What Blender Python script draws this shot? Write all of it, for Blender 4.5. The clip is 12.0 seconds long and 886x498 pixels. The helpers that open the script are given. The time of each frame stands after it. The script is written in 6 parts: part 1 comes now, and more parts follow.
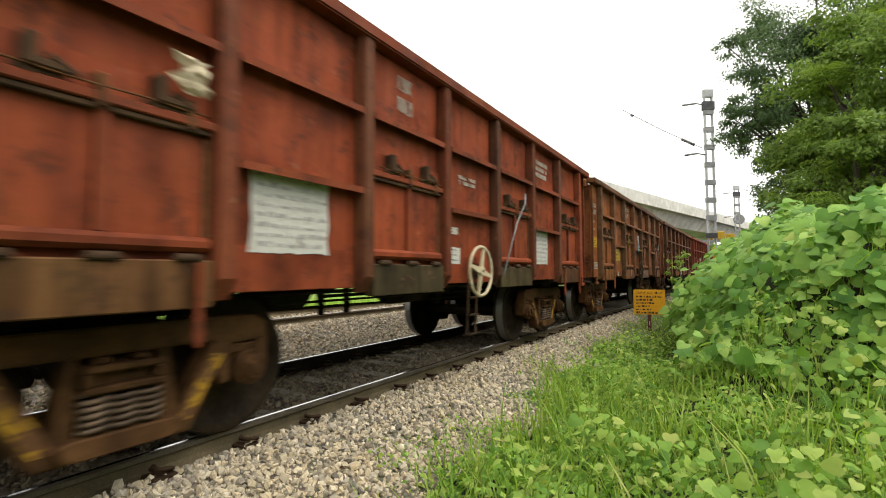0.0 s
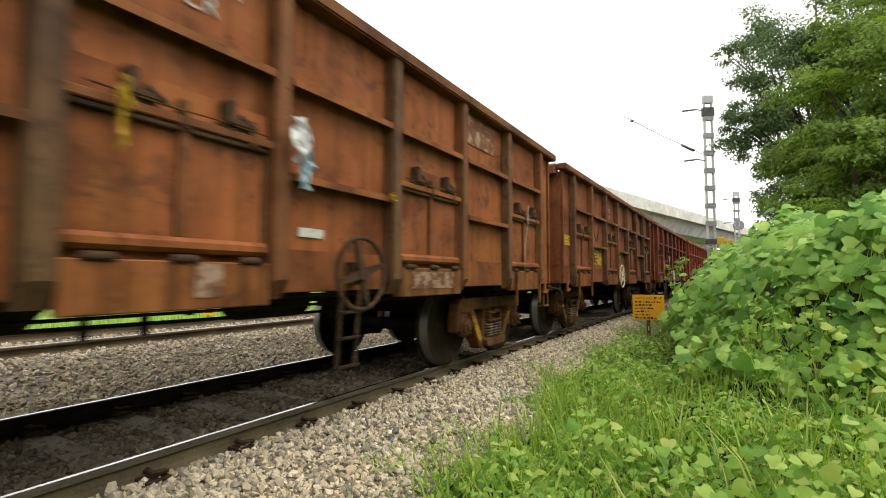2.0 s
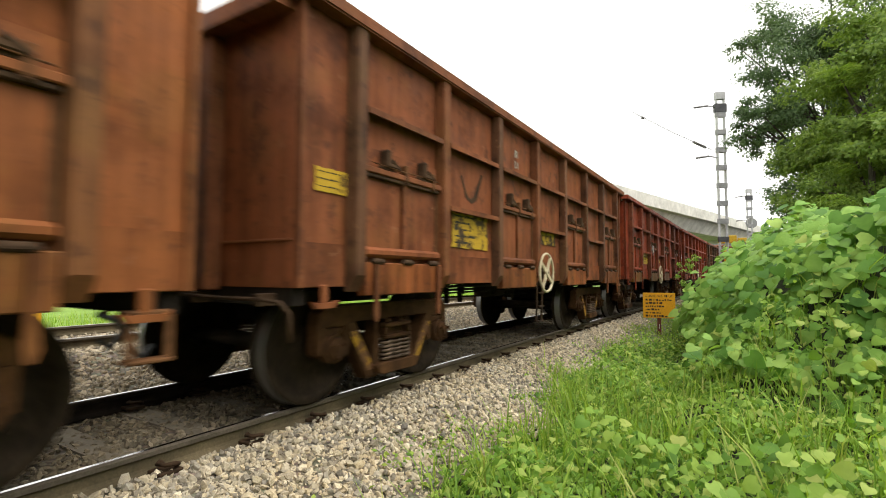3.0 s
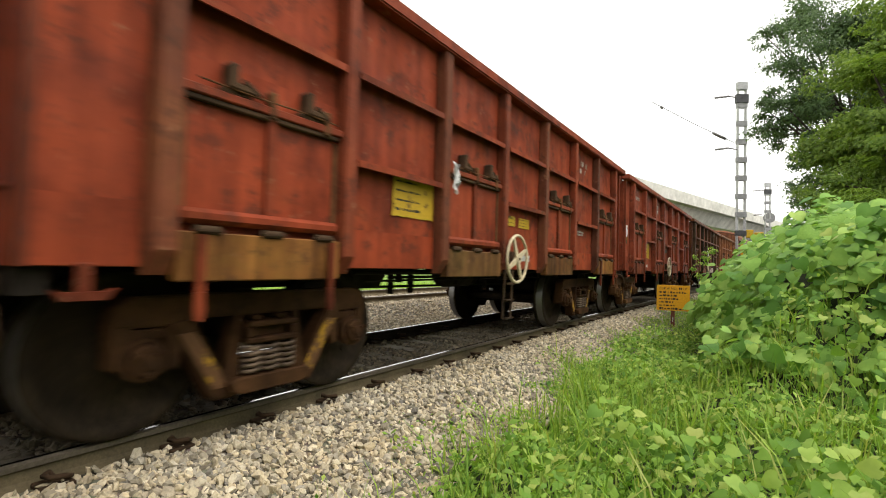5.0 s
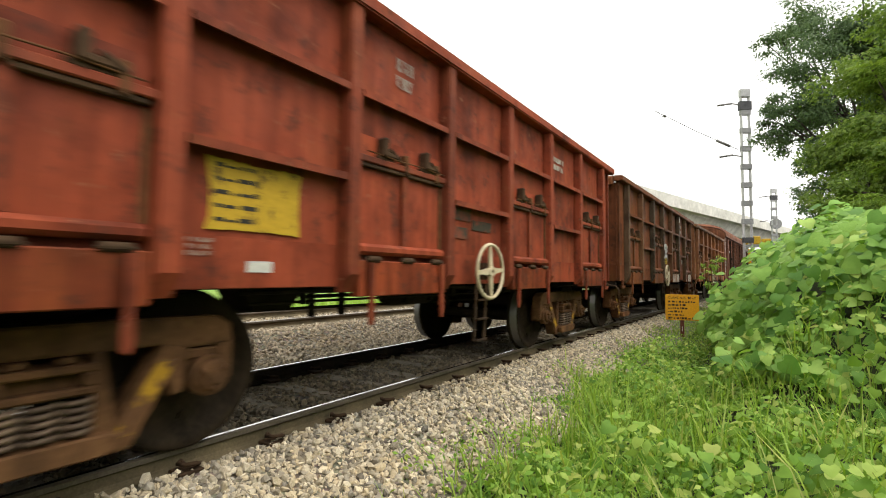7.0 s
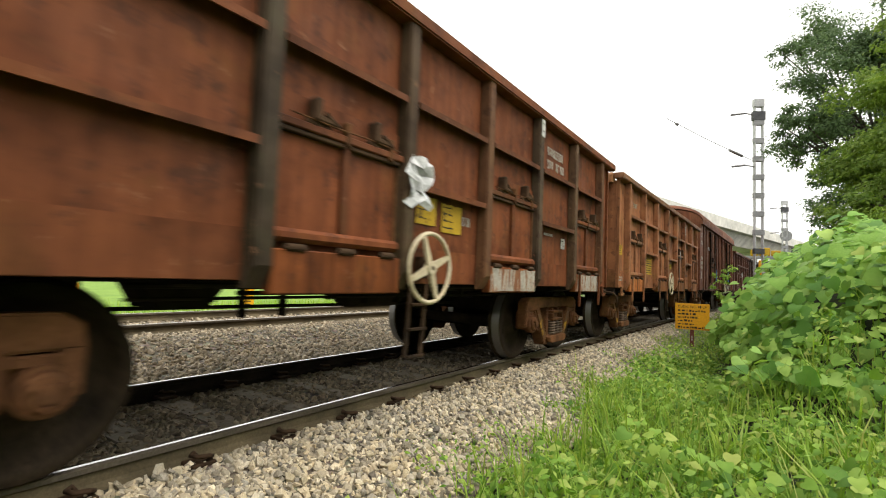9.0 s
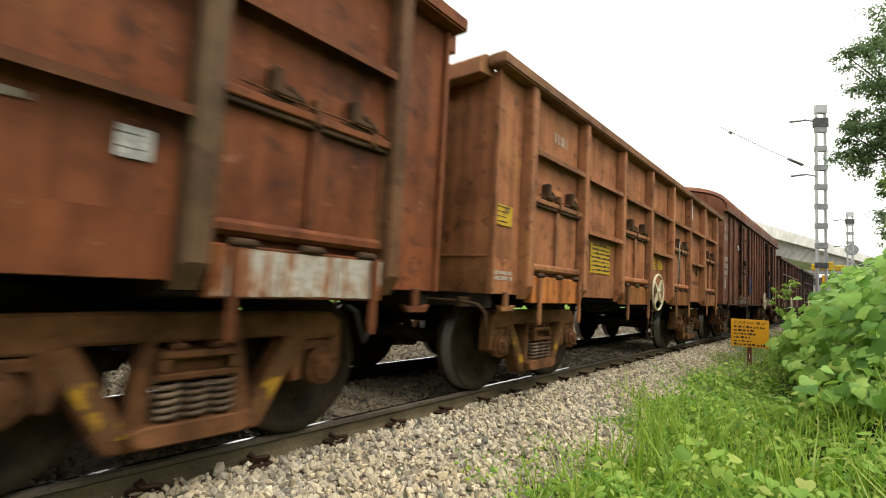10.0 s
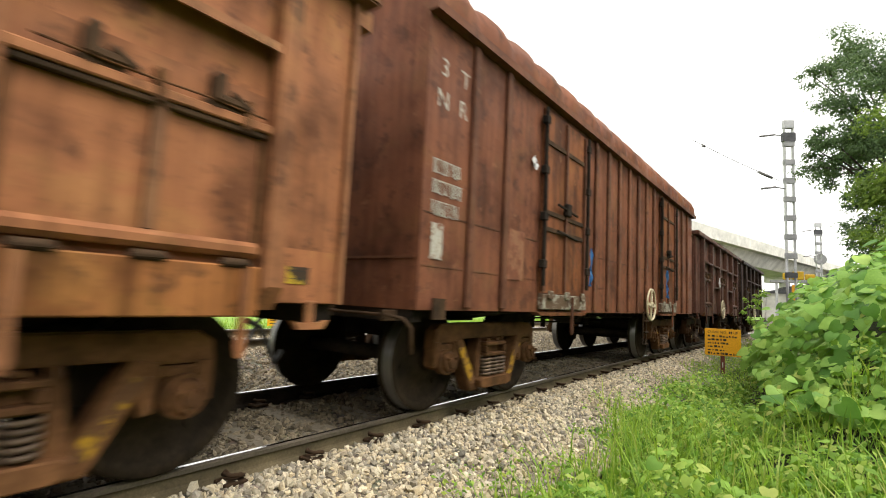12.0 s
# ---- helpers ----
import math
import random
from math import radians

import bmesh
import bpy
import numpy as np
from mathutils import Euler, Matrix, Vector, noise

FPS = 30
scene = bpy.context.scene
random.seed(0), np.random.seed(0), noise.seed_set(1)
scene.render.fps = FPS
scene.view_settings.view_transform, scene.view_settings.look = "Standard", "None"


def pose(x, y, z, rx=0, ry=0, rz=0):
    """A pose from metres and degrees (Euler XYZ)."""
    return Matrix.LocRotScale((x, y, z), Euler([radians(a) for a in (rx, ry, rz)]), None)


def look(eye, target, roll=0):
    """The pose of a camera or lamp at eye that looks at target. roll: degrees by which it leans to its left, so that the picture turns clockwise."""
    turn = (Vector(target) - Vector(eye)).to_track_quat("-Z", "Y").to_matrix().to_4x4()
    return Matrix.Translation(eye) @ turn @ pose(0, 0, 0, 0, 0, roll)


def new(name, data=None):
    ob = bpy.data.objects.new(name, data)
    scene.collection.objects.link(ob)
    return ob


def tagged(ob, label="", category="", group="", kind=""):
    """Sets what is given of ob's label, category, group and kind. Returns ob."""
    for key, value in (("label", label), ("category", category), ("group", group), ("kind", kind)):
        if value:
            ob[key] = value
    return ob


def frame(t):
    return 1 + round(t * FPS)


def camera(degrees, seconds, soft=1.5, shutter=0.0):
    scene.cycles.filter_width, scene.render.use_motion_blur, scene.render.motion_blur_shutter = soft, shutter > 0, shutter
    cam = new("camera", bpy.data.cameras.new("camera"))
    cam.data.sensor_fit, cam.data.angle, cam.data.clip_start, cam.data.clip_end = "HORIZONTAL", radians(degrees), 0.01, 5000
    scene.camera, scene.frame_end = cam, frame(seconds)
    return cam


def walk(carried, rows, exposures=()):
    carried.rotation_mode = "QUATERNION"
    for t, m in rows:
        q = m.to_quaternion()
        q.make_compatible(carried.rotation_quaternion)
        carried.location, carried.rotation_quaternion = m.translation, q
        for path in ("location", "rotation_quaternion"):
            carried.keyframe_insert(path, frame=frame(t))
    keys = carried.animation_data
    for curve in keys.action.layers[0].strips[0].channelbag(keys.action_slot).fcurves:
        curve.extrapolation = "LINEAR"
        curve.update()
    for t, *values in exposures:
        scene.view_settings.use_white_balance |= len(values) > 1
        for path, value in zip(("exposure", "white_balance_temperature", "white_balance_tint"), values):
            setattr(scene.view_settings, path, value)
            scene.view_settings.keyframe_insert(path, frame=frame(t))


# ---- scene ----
cam = camera(84.95, 12.0, soft=1.0, shutter=0.3)
walk(cam, [
    (0.0, pose(0.010, -0.032, 1.152, 92.77, 0.20, 0.15)),
    (0.5, pose(0.013, -0.031, 1.156, 92.91, 0.32, 0.24)),
    (1.0, pose(0.013, -0.026, 1.162, 92.95, 0.57, 0.04)),
    (1.5, pose(0.027, -0.038, 1.155, 93.19, 0.54, 0.12)),
    (2.0, pose(0.023, -0.023, 1.144, 93.26, -0.17, 0.10)),
    (2.5, pose(0.014, -0.016, 1.140, 93.18, -0.26, 0.10)),
    (3.0, pose(0.030, -0.025, 1.126, 93.06, -0.22, 1.19)),
    (3.5, pose(0.035, -0.031, 1.139, 92.62, -0.15, 0.25)),
    (3.7, pose(0.030, -0.019, 1.134, 92.30, -1.38, 0.15)),
    (5.3, pose(0.000, 0.045, 1.084, 91.66, -1.29, 3.30)),
    (5.5, pose(-0.001, 0.050, 1.082, 91.75, -1.12, 3.89)),
    (6.0, pose(-0.009, 0.063, 1.090, 92.44, -0.72, 4.24)),
    (6.5, pose(-0.013, 0.053, 1.116, 92.80, -0.53, 3.91)),
    (7.0, pose(-0.021, 0.057, 1.124, 93.04, -0.57, 3.11)),
    (7.5, pose(-0.024, 0.057, 1.131, 93.41, -0.64, 2.07)),
    (7.7, pose(-0.062, 0.063, 1.122, 93.34, -1.30, 0.94)),
    (9.3, pose(-0.124, 0.085, 1.080, 93.50, -2.05, 5.07)),
    (9.5, pose(-0.138, 0.082, 1.073, 93.75, -1.90, 6.11)),
    (10.0, pose(-0.194, 0.079, 1.069, 94.47, -3.05, 8.47)),
    (10.5, pose(-0.218, 0.081, 1.077, 95.17, -3.86, 8.34)),
    (11.0, pose(-0.196, 0.059, 1.103, 95.28, -4.02, 7.17)),
    (11.5, pose(-0.175, 0.047, 1.112, 95.51, -3.50, 6.38)),
    (12.0, pose(-0.153, 0.024, 1.110, 95.72, -2.83, 6.29)),
], exposures=[(0, 0.58), (2.0, 0.60), (3.5, 0.74), (5.5, 0.66), (6.5, 0.66), (7.5, 0.72), (9.5, 0.66), (10.5, 0.84), (12, 0.90)])

# ---- world and light: a white overcast sky, with a very soft sun ----
world = bpy.data.worlds.new("overcast")
scene.world = world
world.use_nodes = True
wn = world.node_tree.nodes
sky = wn.new("ShaderNodeTexSky")
sky.sky_type, sky.sun_disc = "NISHITA", False
sky.sun_elevation, sky.sun_rotation = radians(61), radians(119)
sky.dust_density, sky.air_density = 4.0, 1.0
pale = wn.new("ShaderNodeHueSaturation")
pale.inputs["Saturation"].default_value = 0.10
even = wn.new("ShaderNodeMixRGB")
even.inputs["Fac"].default_value = 0.72
even.inputs["Color2"].default_value = (10.3, 10.2, 9.6, 1)
world.node_tree.links.new(sky.outputs["Color"], pale.inputs["Color"])
world.node_tree.links.new(pale.outputs["Color"], even.inputs["Color1"])
world.node_tree.links.new(even.outputs["Color"], wn["Background"].inputs["Color"])
wn["Background"].inputs["Strength"].default_value = 0.13
sun = new("sun", bpy.data.lights.new("sun", "SUN"))
sun.data.energy, sun.data.angle, sun.data.color = 1.4, radians(40), (1.0, 0.95, 0.86)
sun.matrix_world = look((10.2, -1.6, 21), (0, 4, 0))

# ---- the track's line: an arc that bends gently to the right ----
X0, HEAD, BEND = -4.732, 0.5226, 0.00158


def arc(s, lat=0.0, z=0.0):
    """World place of a point s metres along the track and lat metres to its right."""
    a = HEAD + BEND * s
    x = X0 + (math.cos(HEAD) - math.cos(a)) / BEND
    y = (math.sin(a) - math.sin(HEAD)) / BEND
    return Vector((x + lat * math.cos(a), y - lat * math.sin(a), z))


def on_track(s, lat=0.0, z=0.0, turn=0.0):
    p = arc(s, lat, z)
    return pose(p.x, p.y, p.z, 0, 0, 90 - math.degrees(HEAD + BEND * s) + turn)


def smooth(a, b, x):
    t = min(1, max(0, (x - a) / (b - a)))
    return t * t * (3 - 2 * t)


# ---- materials ----
def material(name, colour, rough=0.7, metal=0.0):
    m = bpy.data.materials.new(name)
    m.use_nodes = True
    b = m.node_tree.nodes["Principled BSDF"]
    b.inputs["Base Color"].default_value = (*colour, 1)
    b.inputs["Roughness"].default_value, b.inputs["Metallic"].default_value = rough, metal
    return m, m.node_tree, b


def noise_ramp(tree, scale, stops, coord="Object", detail=6, rough=0.6, stretch=None, scatter=False):
    tc = tree.nodes.new("ShaderNodeTexCoord")
    n = tree.nodes.new("ShaderNodeTexNoise")
    n.inputs["Scale"].default_value, n.inputs["Detail"].default_value = scale, detail
    n.inputs["Roughness"].default_value = rough
    src = tc.outputs[coord]
    if scatter:
        info = tree.nodes.new("ShaderNodeObjectInfo")
        add = tree.nodes.new("ShaderNodeVectorMath")
        add.operation = "MULTIPLY_ADD"
        add.inputs[1].default_value = (37, 53, 71)
        comb = tree.nodes.new("ShaderNodeCombineXYZ")
        for axis in range(3):
            tree.links.new(info.outputs["Random"], comb.inputs[axis])
        tree.links.new(comb.outputs[0], add.inputs[0])
        tree.links.new(src, add.inputs[2])
        src = add.outputs[0]
    if stretch:
        mp = tree.nodes.new("ShaderNodeMapping")
        mp.inputs["Scale"].default_value = stretch
        tree.links.new(src, mp.inputs["Vector"])
        src = mp.outputs["Vector"]
    tree.links.new(src, n.inputs["Vector"])
    r = tree.nodes.new("ShaderNodeValToRGB")
    els = r.color_ramp.elements
    els[0].position, els[0].color = stops[0][0], (*stops[0][1], 1)
    els[1].position, els[1].color = stops[-1][0], (*stops[-1][1], 1)
    for p, c in stops[1:-1]:
        els.new(p).color = (*c, 1)
    tree.links.new(n.outputs["Fac"], r.inputs["Fac"])
    return n, r


def mix(tree, a, b, fac, kind="MIX"):
    m = tree.nodes.new("ShaderNodeMixRGB")
    m.blend_type = kind
    for key, v in (("Color1", a), ("Color2", b), ("Fac", fac)):
        if hasattr(v, "is_linked"):
            tree.links.new(v, m.inputs[key])
        else:
            m.inputs[key].default_value = (*v, 1) if isinstance(v, tuple) else v
    return m.outputs["Color"]


def bump(tree, b, height, strength, distance=0.01):
    n = tree.nodes.new("ShaderNodeBump")
    n.inputs["Strength"].default_value, n.inputs["Distance"].default_value = strength, distance
    tree.links.new(height, n.inputs["Height"])
    tree.links.new(n.outputs["Normal"], b.inputs["Normal"])


def two_tone(name, dark, light, scale, rough=0.8, metal=0.0, fine=40, strength=0.3, distance=0.004, coord="Object", stretch=None, shine=0.3):
    m, t, b = material(name, light, rough, metal)
    n, r = noise_ramp(t, scale, [(0.3, dark), (0.7, light)], coord, stretch=stretch)
    f, g = noise_ramp(t, fine, [(0.3, (0.62,) * 3), (0.72, (1.12,) * 3)], coord)
    t.links.new(mix(t, r.outputs["Color"], g.outputs["Color"], 0.8, "MULTIPLY"), b.inputs["Base Color"])
    bump(t, b, f.outputs["Fac"], strength, distance)
    b.inputs["Specular IOR Level"].default_value = shine
    return m


def wagon_paint(name, tint, streak=1.0, spread=0.6):
    """Oxide paint in the wagon's own colour, with rust blooms, pale scuffs and streaks that run down."""
    m, t, b = material(name, (0.2, 0.06, 0.03), 0.62)
    info = t.nodes.new("ShaderNodeObjectInfo")
    base = mix(t, info.outputs["Color"], tint, 1.0, "MULTIPLY")
    shade = t.nodes.new("ShaderNodeValToRGB")
    shade.color_ramp.elements[0].color, shade.color_ramp.elements[1].color = (0.70, 0.76, 0.80, 1), (1.22, 1.16, 1.10, 1)
    shade.color_ramp.elements.new(0.45).color = (1.0, 1.0, 1.0, 1)
    t.links.new(info.outputs["Random"], shade.inputs["Fac"])
    base = mix(t, base, shade.outputs["Color"], spread, "MULTIPLY")
    n1, r1 = noise_ramp(t, 1.9, [(0.32, (0.40, 0.38, 0.37)), (0.48, (1, 1, 1)), (0.70, (1.36, 1.36, 1.30))], scatter=True)
    n2, r2 = noise_ramp(t, 5, [(0.555, (0, 0, 0)), (0.615, (1, 1, 1))], detail=9, rough=0.72, scatter=True)
    n3, r3 = noise_ramp(t, 6, [(0.36, (0.50, 0.47, 0.45)), (0.60, (1.12, 1.12, 1.12))], stretch=(1.6, 1.6, 0.10), scatter=True)
    n4, r4 = noise_ramp(t, 8, [(0.61, (0, 0, 0)), (0.67, (1, 1, 1))], detail=9, rough=0.75, scatter=True)
    c = mix(t, base, r1.outputs["Color"], 0.85, "MULTIPLY")
    c = mix(t, c, r3.outputs["Color"], 0.55 * streak, "MULTIPLY")
    n7, r7 = noise_ramp(t, 1.5, [(0.545, (0, 0, 0)), (0.60, (1, 1, 1))], detail=8, rough=0.68, scatter=True)
    n8, r8 = noise_ramp(t, 17, [(0.58, (0, 0, 0)), (0.64, (1, 1, 1))], detail=5, rough=0.7, scatter=True)
    c = mix(t, c, mix(t, c, (1.02, 1.24, 1.05), 1.0, "MULTIPLY"), mix(t, (0, 0, 0), r7.outputs["Color"], 0.45))
    c = mix(t, c, (0.035, 0.017, 0.011), mix(t, (0, 0, 0), r2.outputs["Color"], 0.52))
    c = mix(t, c, (0.030, 0.016, 0.010), mix(t, (0, 0, 0), r8.outputs["Color"], 0.22))
    c = mix(t, c, (0.26, 0.125, 0.065), mix(t, (0, 0, 0), r4.outputs["Color"], 0.6))
    t.links.new(c, b.inputs["Base Color"])
    n5, r5 = noise_ramp(t, 2.2, [(0.3, (0.5,) * 3), (0.7, (0.8,) * 3)])
    t.links.new(r5.outputs["Color"], b.inputs["Roughness"])
    b.inputs["Specular IOR Level"].default_value = 0.14
    wave = t.nodes.new("ShaderNodeBump")
    wave.inputs["Strength"].default_value, wave.inputs["Distance"].default_value = 0.5, 0.03
    n6, r6 = noise_ramp(t, 2.6, [(0, (0, 0, 0)), (1, (1, 1, 1))], detail=2, scatter=True)
    t.links.new(n6.outputs["Fac"], wave.inputs["Height"])
    fine = t.nodes.new("ShaderNodeBump")
    fine.inputs["Strength"].default_value, fine.inputs["Distance"].default_value = 0.35, 0.006
    t.links.new(n2.outputs["Fac"], fine.inputs["Height"])
    t.links.new(wave.outputs["Normal"], fine.inputs["Normal"])
    t.links.new(fine.outputs["Normal"], b.inputs["Normal"])
    return m


PAINT = wagon_paint("oxide_paint", (1.0, 1.0, 1.0))
PAINT_RIB = wagon_paint("oxide_paint_of_ribs", (0.84, 0.92, 0.98), 0.6, 1.0)
PAINT_SKIRT = wagon_paint("worn_oxide_skirt", (0.98, 0.98, 0.78), 2.2, 1.0)
GRIME = two_tone("greasy_brown_steel", (0.022, 0.015, 0.010), (0.095, 0.055, 0.030), 3.5, 0.75, 0.1, 30, 0.4, shine=0.08)
BLACK = two_tone("black_grime_and_web_shade", (0.012, 0.010, 0.008), (0.040, 0.029, 0.021), 3, 0.85, 0, 25, shine=0.08)
WHEEL = two_tone("dull_wheel_steel", (0.012, 0.009, 0.006), (0.042, 0.029, 0.018), 4, 0.75, 0.0, 25, shine=0.08)
RUSTY = two_tone("rusty_cast_steel", (0.044, 0.022, 0.011), (0.20, 0.092, 0.038), 3.2, 0.75, 0.05, 22, 0.5, shine=0.08)
CAST = two_tone("bogie_cast_steel", (0.060, 0.030, 0.015), (0.235, 0.108, 0.045), 3.2, 0.75, 0.05, 22, 0.5, shine=0.08)
_b = CAST.node_tree.nodes["Principled BSDF"]
CAST.node_tree.links.new(mix(CAST.node_tree, _b.inputs["Base Color"].links[0].from_socket, CAST.node_tree.nodes.new("ShaderNodeObjectInfo").outputs["Color"], 1.0, "MULTIPLY"), _b.inputs["Base Color"])
SPRING = two_tone("dusty_coil_steel", (0.06, 0.04, 0.028), (0.22, 0.15, 0.10), 8, 0.6, 0.2, 40)
TREAD, _t, _b = material("worn_wheel_tread", (0.16, 0.15, 0.14), 0.42, 0.8)
RAIL = two_tone("rusty_rail_web", (0.066, 0.052, 0.028), (0.155, 0.120, 0.066), 2.5, 0.8, 0.1, 60)
RAILTOP = two_tone("worn_rail_head", (0.50, 0.50, 0.50), (0.72, 0.72, 0.72), 3, 0.16, 1.0, 60, 0.05)
RAILSIDE = two_tone("dull_rail_head_edge", (0.09, 0.075, 0.055), (0.16, 0.13, 0.10), 4, 0.55, 0.4, 60)


def flaked(name, paint, under, amount, scale=7):
    """Old paint that has flaked to the coat below in ragged islands."""
    m, t, b = material(name, paint, 0.65)
    n, r = noise_ramp(t, scale, [(amount - .035, (0, 0, 0)), (amount + .035, (1, 1, 1))], detail=9, rough=0.7, scatter=True)
    f, g = noise_ramp(t, 30, [(0.3, (0.7,) * 3), (0.7, (1.1,) * 3)])
    c = mix(t, paint, under, r.outputs["Color"])
    t.links.new(mix(t, c, g.outputs["Color"], 0.8, "MULTIPLY"), b.inputs["Base Color"])
    b.inputs["Specular IOR Level"].default_value = 0.25
    return m


YELLOW = flaked("yellow_stencil_patch", (0.46, 0.29, 0.018), (0.07, 0.035, 0.014), 0.60)
BRACE = flaked("worn_yellow_brace_paint", (0.38, 0.21, 0.014), (0.11, 0.050, 0.020), 0.47, 6)
SIGN_YELLOW = two_tone("orange_yellow_board", (0.72, 0.33, 0.008), (0.80, 0.39, 0.010), 3, 0.45, 0, 40, 0.05)
WHITE = flaked("dirty_white_paint", (0.52, 0.51, 0.46), (0.20, 0.14, 0.10), 0.63, 8)
CREAM = two_tone("cream_enamel", (0.42, 0.34, 0.20), (0.66, 0.57, 0.40), 6, 0.5, 0, 40)
INK = two_tone("black_lettering", (0.015, 0.013, 0.010), (0.035, 0.03, 0.02), 6, 0.7)
POST = two_tone("red_brown_post", (0.10, 0.028, 0.016), (0.19, 0.06, 0.035), 6, 0.7)
GALV = two_tone("grey_galvanised_steel", (0.40, 0.40, 0.41), (0.54, 0.54, 0.54), 4, 0.5, 0.0, 30)
PLATE = two_tone("weathered_grey_plate", (0.22, 0.22, 0.225), (0.34, 0.34, 0.34), 4, 0.6, 0.0, 30)
DARKGREY = two_tone("dark_grey_steel_plate", (0.05, 0.05, 0.055), (0.10, 0.10, 0.105), 4, 0.6, 0.2, 30)
CONCRETE = two_tone("pale_concrete", (0.56, 0.55, 0.49), (0.70, 0.68, 0.62), 0.25, 0.85, 0, 0.9, 0.2, 0.02)
SLEEPER = two_tone("grey_concrete_sleeper", (0.13, 0.108, 0.076), (0.24, 0.20, 0.145), 2, 0.9)
BLUE = two_tone("blue_tarpaulin_rag", (0.03, 0.13, 0.34), (0.06, 0.22, 0.5), 6, 0.5)
RUBBER, _t, _b = material("black_rubber_hose", (0.02, 0.02, 0.02), 0.5)
PORCELAIN, _t, _b = material("grey_insulator_glaze", (0.16, 0.15, 0.15), 0.3)
BARK = two_tone("grey_brown_bark", (0.05, 0.04, 0.03), (0.12, 0.10, 0.08), 5, 0.9)
POLY = two_tone("grubby_white_plastic", (0.5, 0.5, 0.5), (0.75, 0.75, 0.73), 9, 0.5)


def stone_material(name, greys, dust):
    m, t, b = material(name, (0.35, 0.32, 0.28), 0.9)
    g = t.nodes.new("ShaderNodeNewGeometry")
    r = t.nodes.new("ShaderNodeValToRGB")
    r.color_ramp.elements[0].color, r.color_ramp.elements[0].position = (*greys[0], 1), 0.0
    r.color_ramp.elements[1].color, r.color_ramp.elements[1].position = (*greys[-1], 1), 1.0
    for i, c in enumerate(greys[1:-1]):
        r.color_ramp.elements.new((i + 1) / (len(greys) - 1)).color = (*c, 1)
    info = t.nodes.new("ShaderNodeObjectInfo")
    add = t.nodes.new("ShaderNodeMath")
    add.operation = "ADD"
    fr = t.nodes.new("ShaderNodeMath")
    fr.operation = "FRACT"
    t.links.new(g.outputs["Random Per Island"], add.inputs[0])
    t.links.new(info.outputs["Random"], add.inputs[1])
    t.links.new(add.outputs[0], fr.inputs[0])
    t.links.new(fr.outputs[0], r.inputs["Fac"])
    n, k = noise_ramp(t, 55, [(0.3, (0.72,) * 3), (0.7, (1.12,) * 3)], "Object")
    n2, k2 = noise_ramp(t, 0.9, [(0.35, dust), (0.65, (1, 1, 1))], "Object")
    c = mix(t, r.outputs["Color"], k.outputs["Color"], 0.9, "MULTIPLY")
    t.links.new(mix(t, c, k2.outputs["Color"], 0.8, "MULTIPLY"), b.inputs["Base Color"])
    bump(t, b, n.outputs["Fac"], 0.5, 0.004)
    return m


STONE = stone_material("pale_ballast_stone", [(0.216, 0.191, 0.151), (0.464, 0.408, 0.295), (0.593, 0.493, 0.332), (0.345, 0.318, 0.264), (0.711, 0.625, 0.467), (0.162, 0.148, 0.129), (0.539, 0.456, 0.317)], (0.84, 0.78, 0.68))
STONE_DARK = stone_material("grimy_ballast_stone", [(0.12, 0.100, 0.068), (0.22, 0.18, 0.122), (0.32, 0.265, 0.18), (0.15, 0.13, 0.095)], (0.75, 0.68, 0.56))
STONE_MID = stone_material("brown_grey_ballast_stone", [(0.19, 0.16, 0.114), (0.38, 0.325, 0.232), (0.52, 0.44, 0.315), (0.28, 0.24, 0.18), (0.60, 0.52, 0.39), (0.16, 0.137, 0.11)], (0.8, 0.74, 0.64))


def gravel_sheet(name, dark, light, scale=16):
    m, t, b = material(name, light, 0.95)
    tc = t.nodes.new("ShaderNodeTexCoord")
    v = t.nodes.new("ShaderNodeTexVoronoi")
    v.inputs["Scale"].default_value = scale
    t.links.new(tc.outputs["Object"], v.inputs["Vector"])
    n, r = noise_ramp(t, 5, [(0.3, dark), (0.7, light)])
    # cell rims darkened: shade between stones painted into the colour
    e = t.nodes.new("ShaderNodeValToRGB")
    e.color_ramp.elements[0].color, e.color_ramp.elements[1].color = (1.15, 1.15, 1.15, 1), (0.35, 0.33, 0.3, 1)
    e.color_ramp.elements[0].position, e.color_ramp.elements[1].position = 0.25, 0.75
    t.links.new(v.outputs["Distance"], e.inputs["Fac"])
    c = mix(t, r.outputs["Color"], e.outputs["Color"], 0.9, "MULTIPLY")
    c = mix(t, c, v.outputs["Color"], 0.12, "OVERLAY")
    t.links.new(c, b.inputs["Base Color"])
    inv = t.nodes.new("ShaderNodeMath")
    inv.operation = "SUBTRACT"
    inv.inputs[0].default_value = 1
    t.links.new(v.outputs["Distance"], inv.inputs[1])
    bump(t, b, inv.outputs[0], 0.9, 0.03)
    return m


# GRAVEL is darker than its loose stones, as shade in their gaps
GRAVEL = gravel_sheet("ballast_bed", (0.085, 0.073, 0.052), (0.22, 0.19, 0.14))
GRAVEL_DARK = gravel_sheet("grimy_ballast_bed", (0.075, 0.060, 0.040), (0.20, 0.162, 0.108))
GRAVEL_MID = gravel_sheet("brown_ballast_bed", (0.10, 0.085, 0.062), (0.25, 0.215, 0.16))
# soil colour darkened to hold the shade in gaps between leaves
EARTH = two_tone("soil_with_leaf_gap_shade", (0.012, 0.018, 0.006), (0.040, 0.050, 0.016), 1.2, 0.95, 0, 25, 0.6, 0.02)
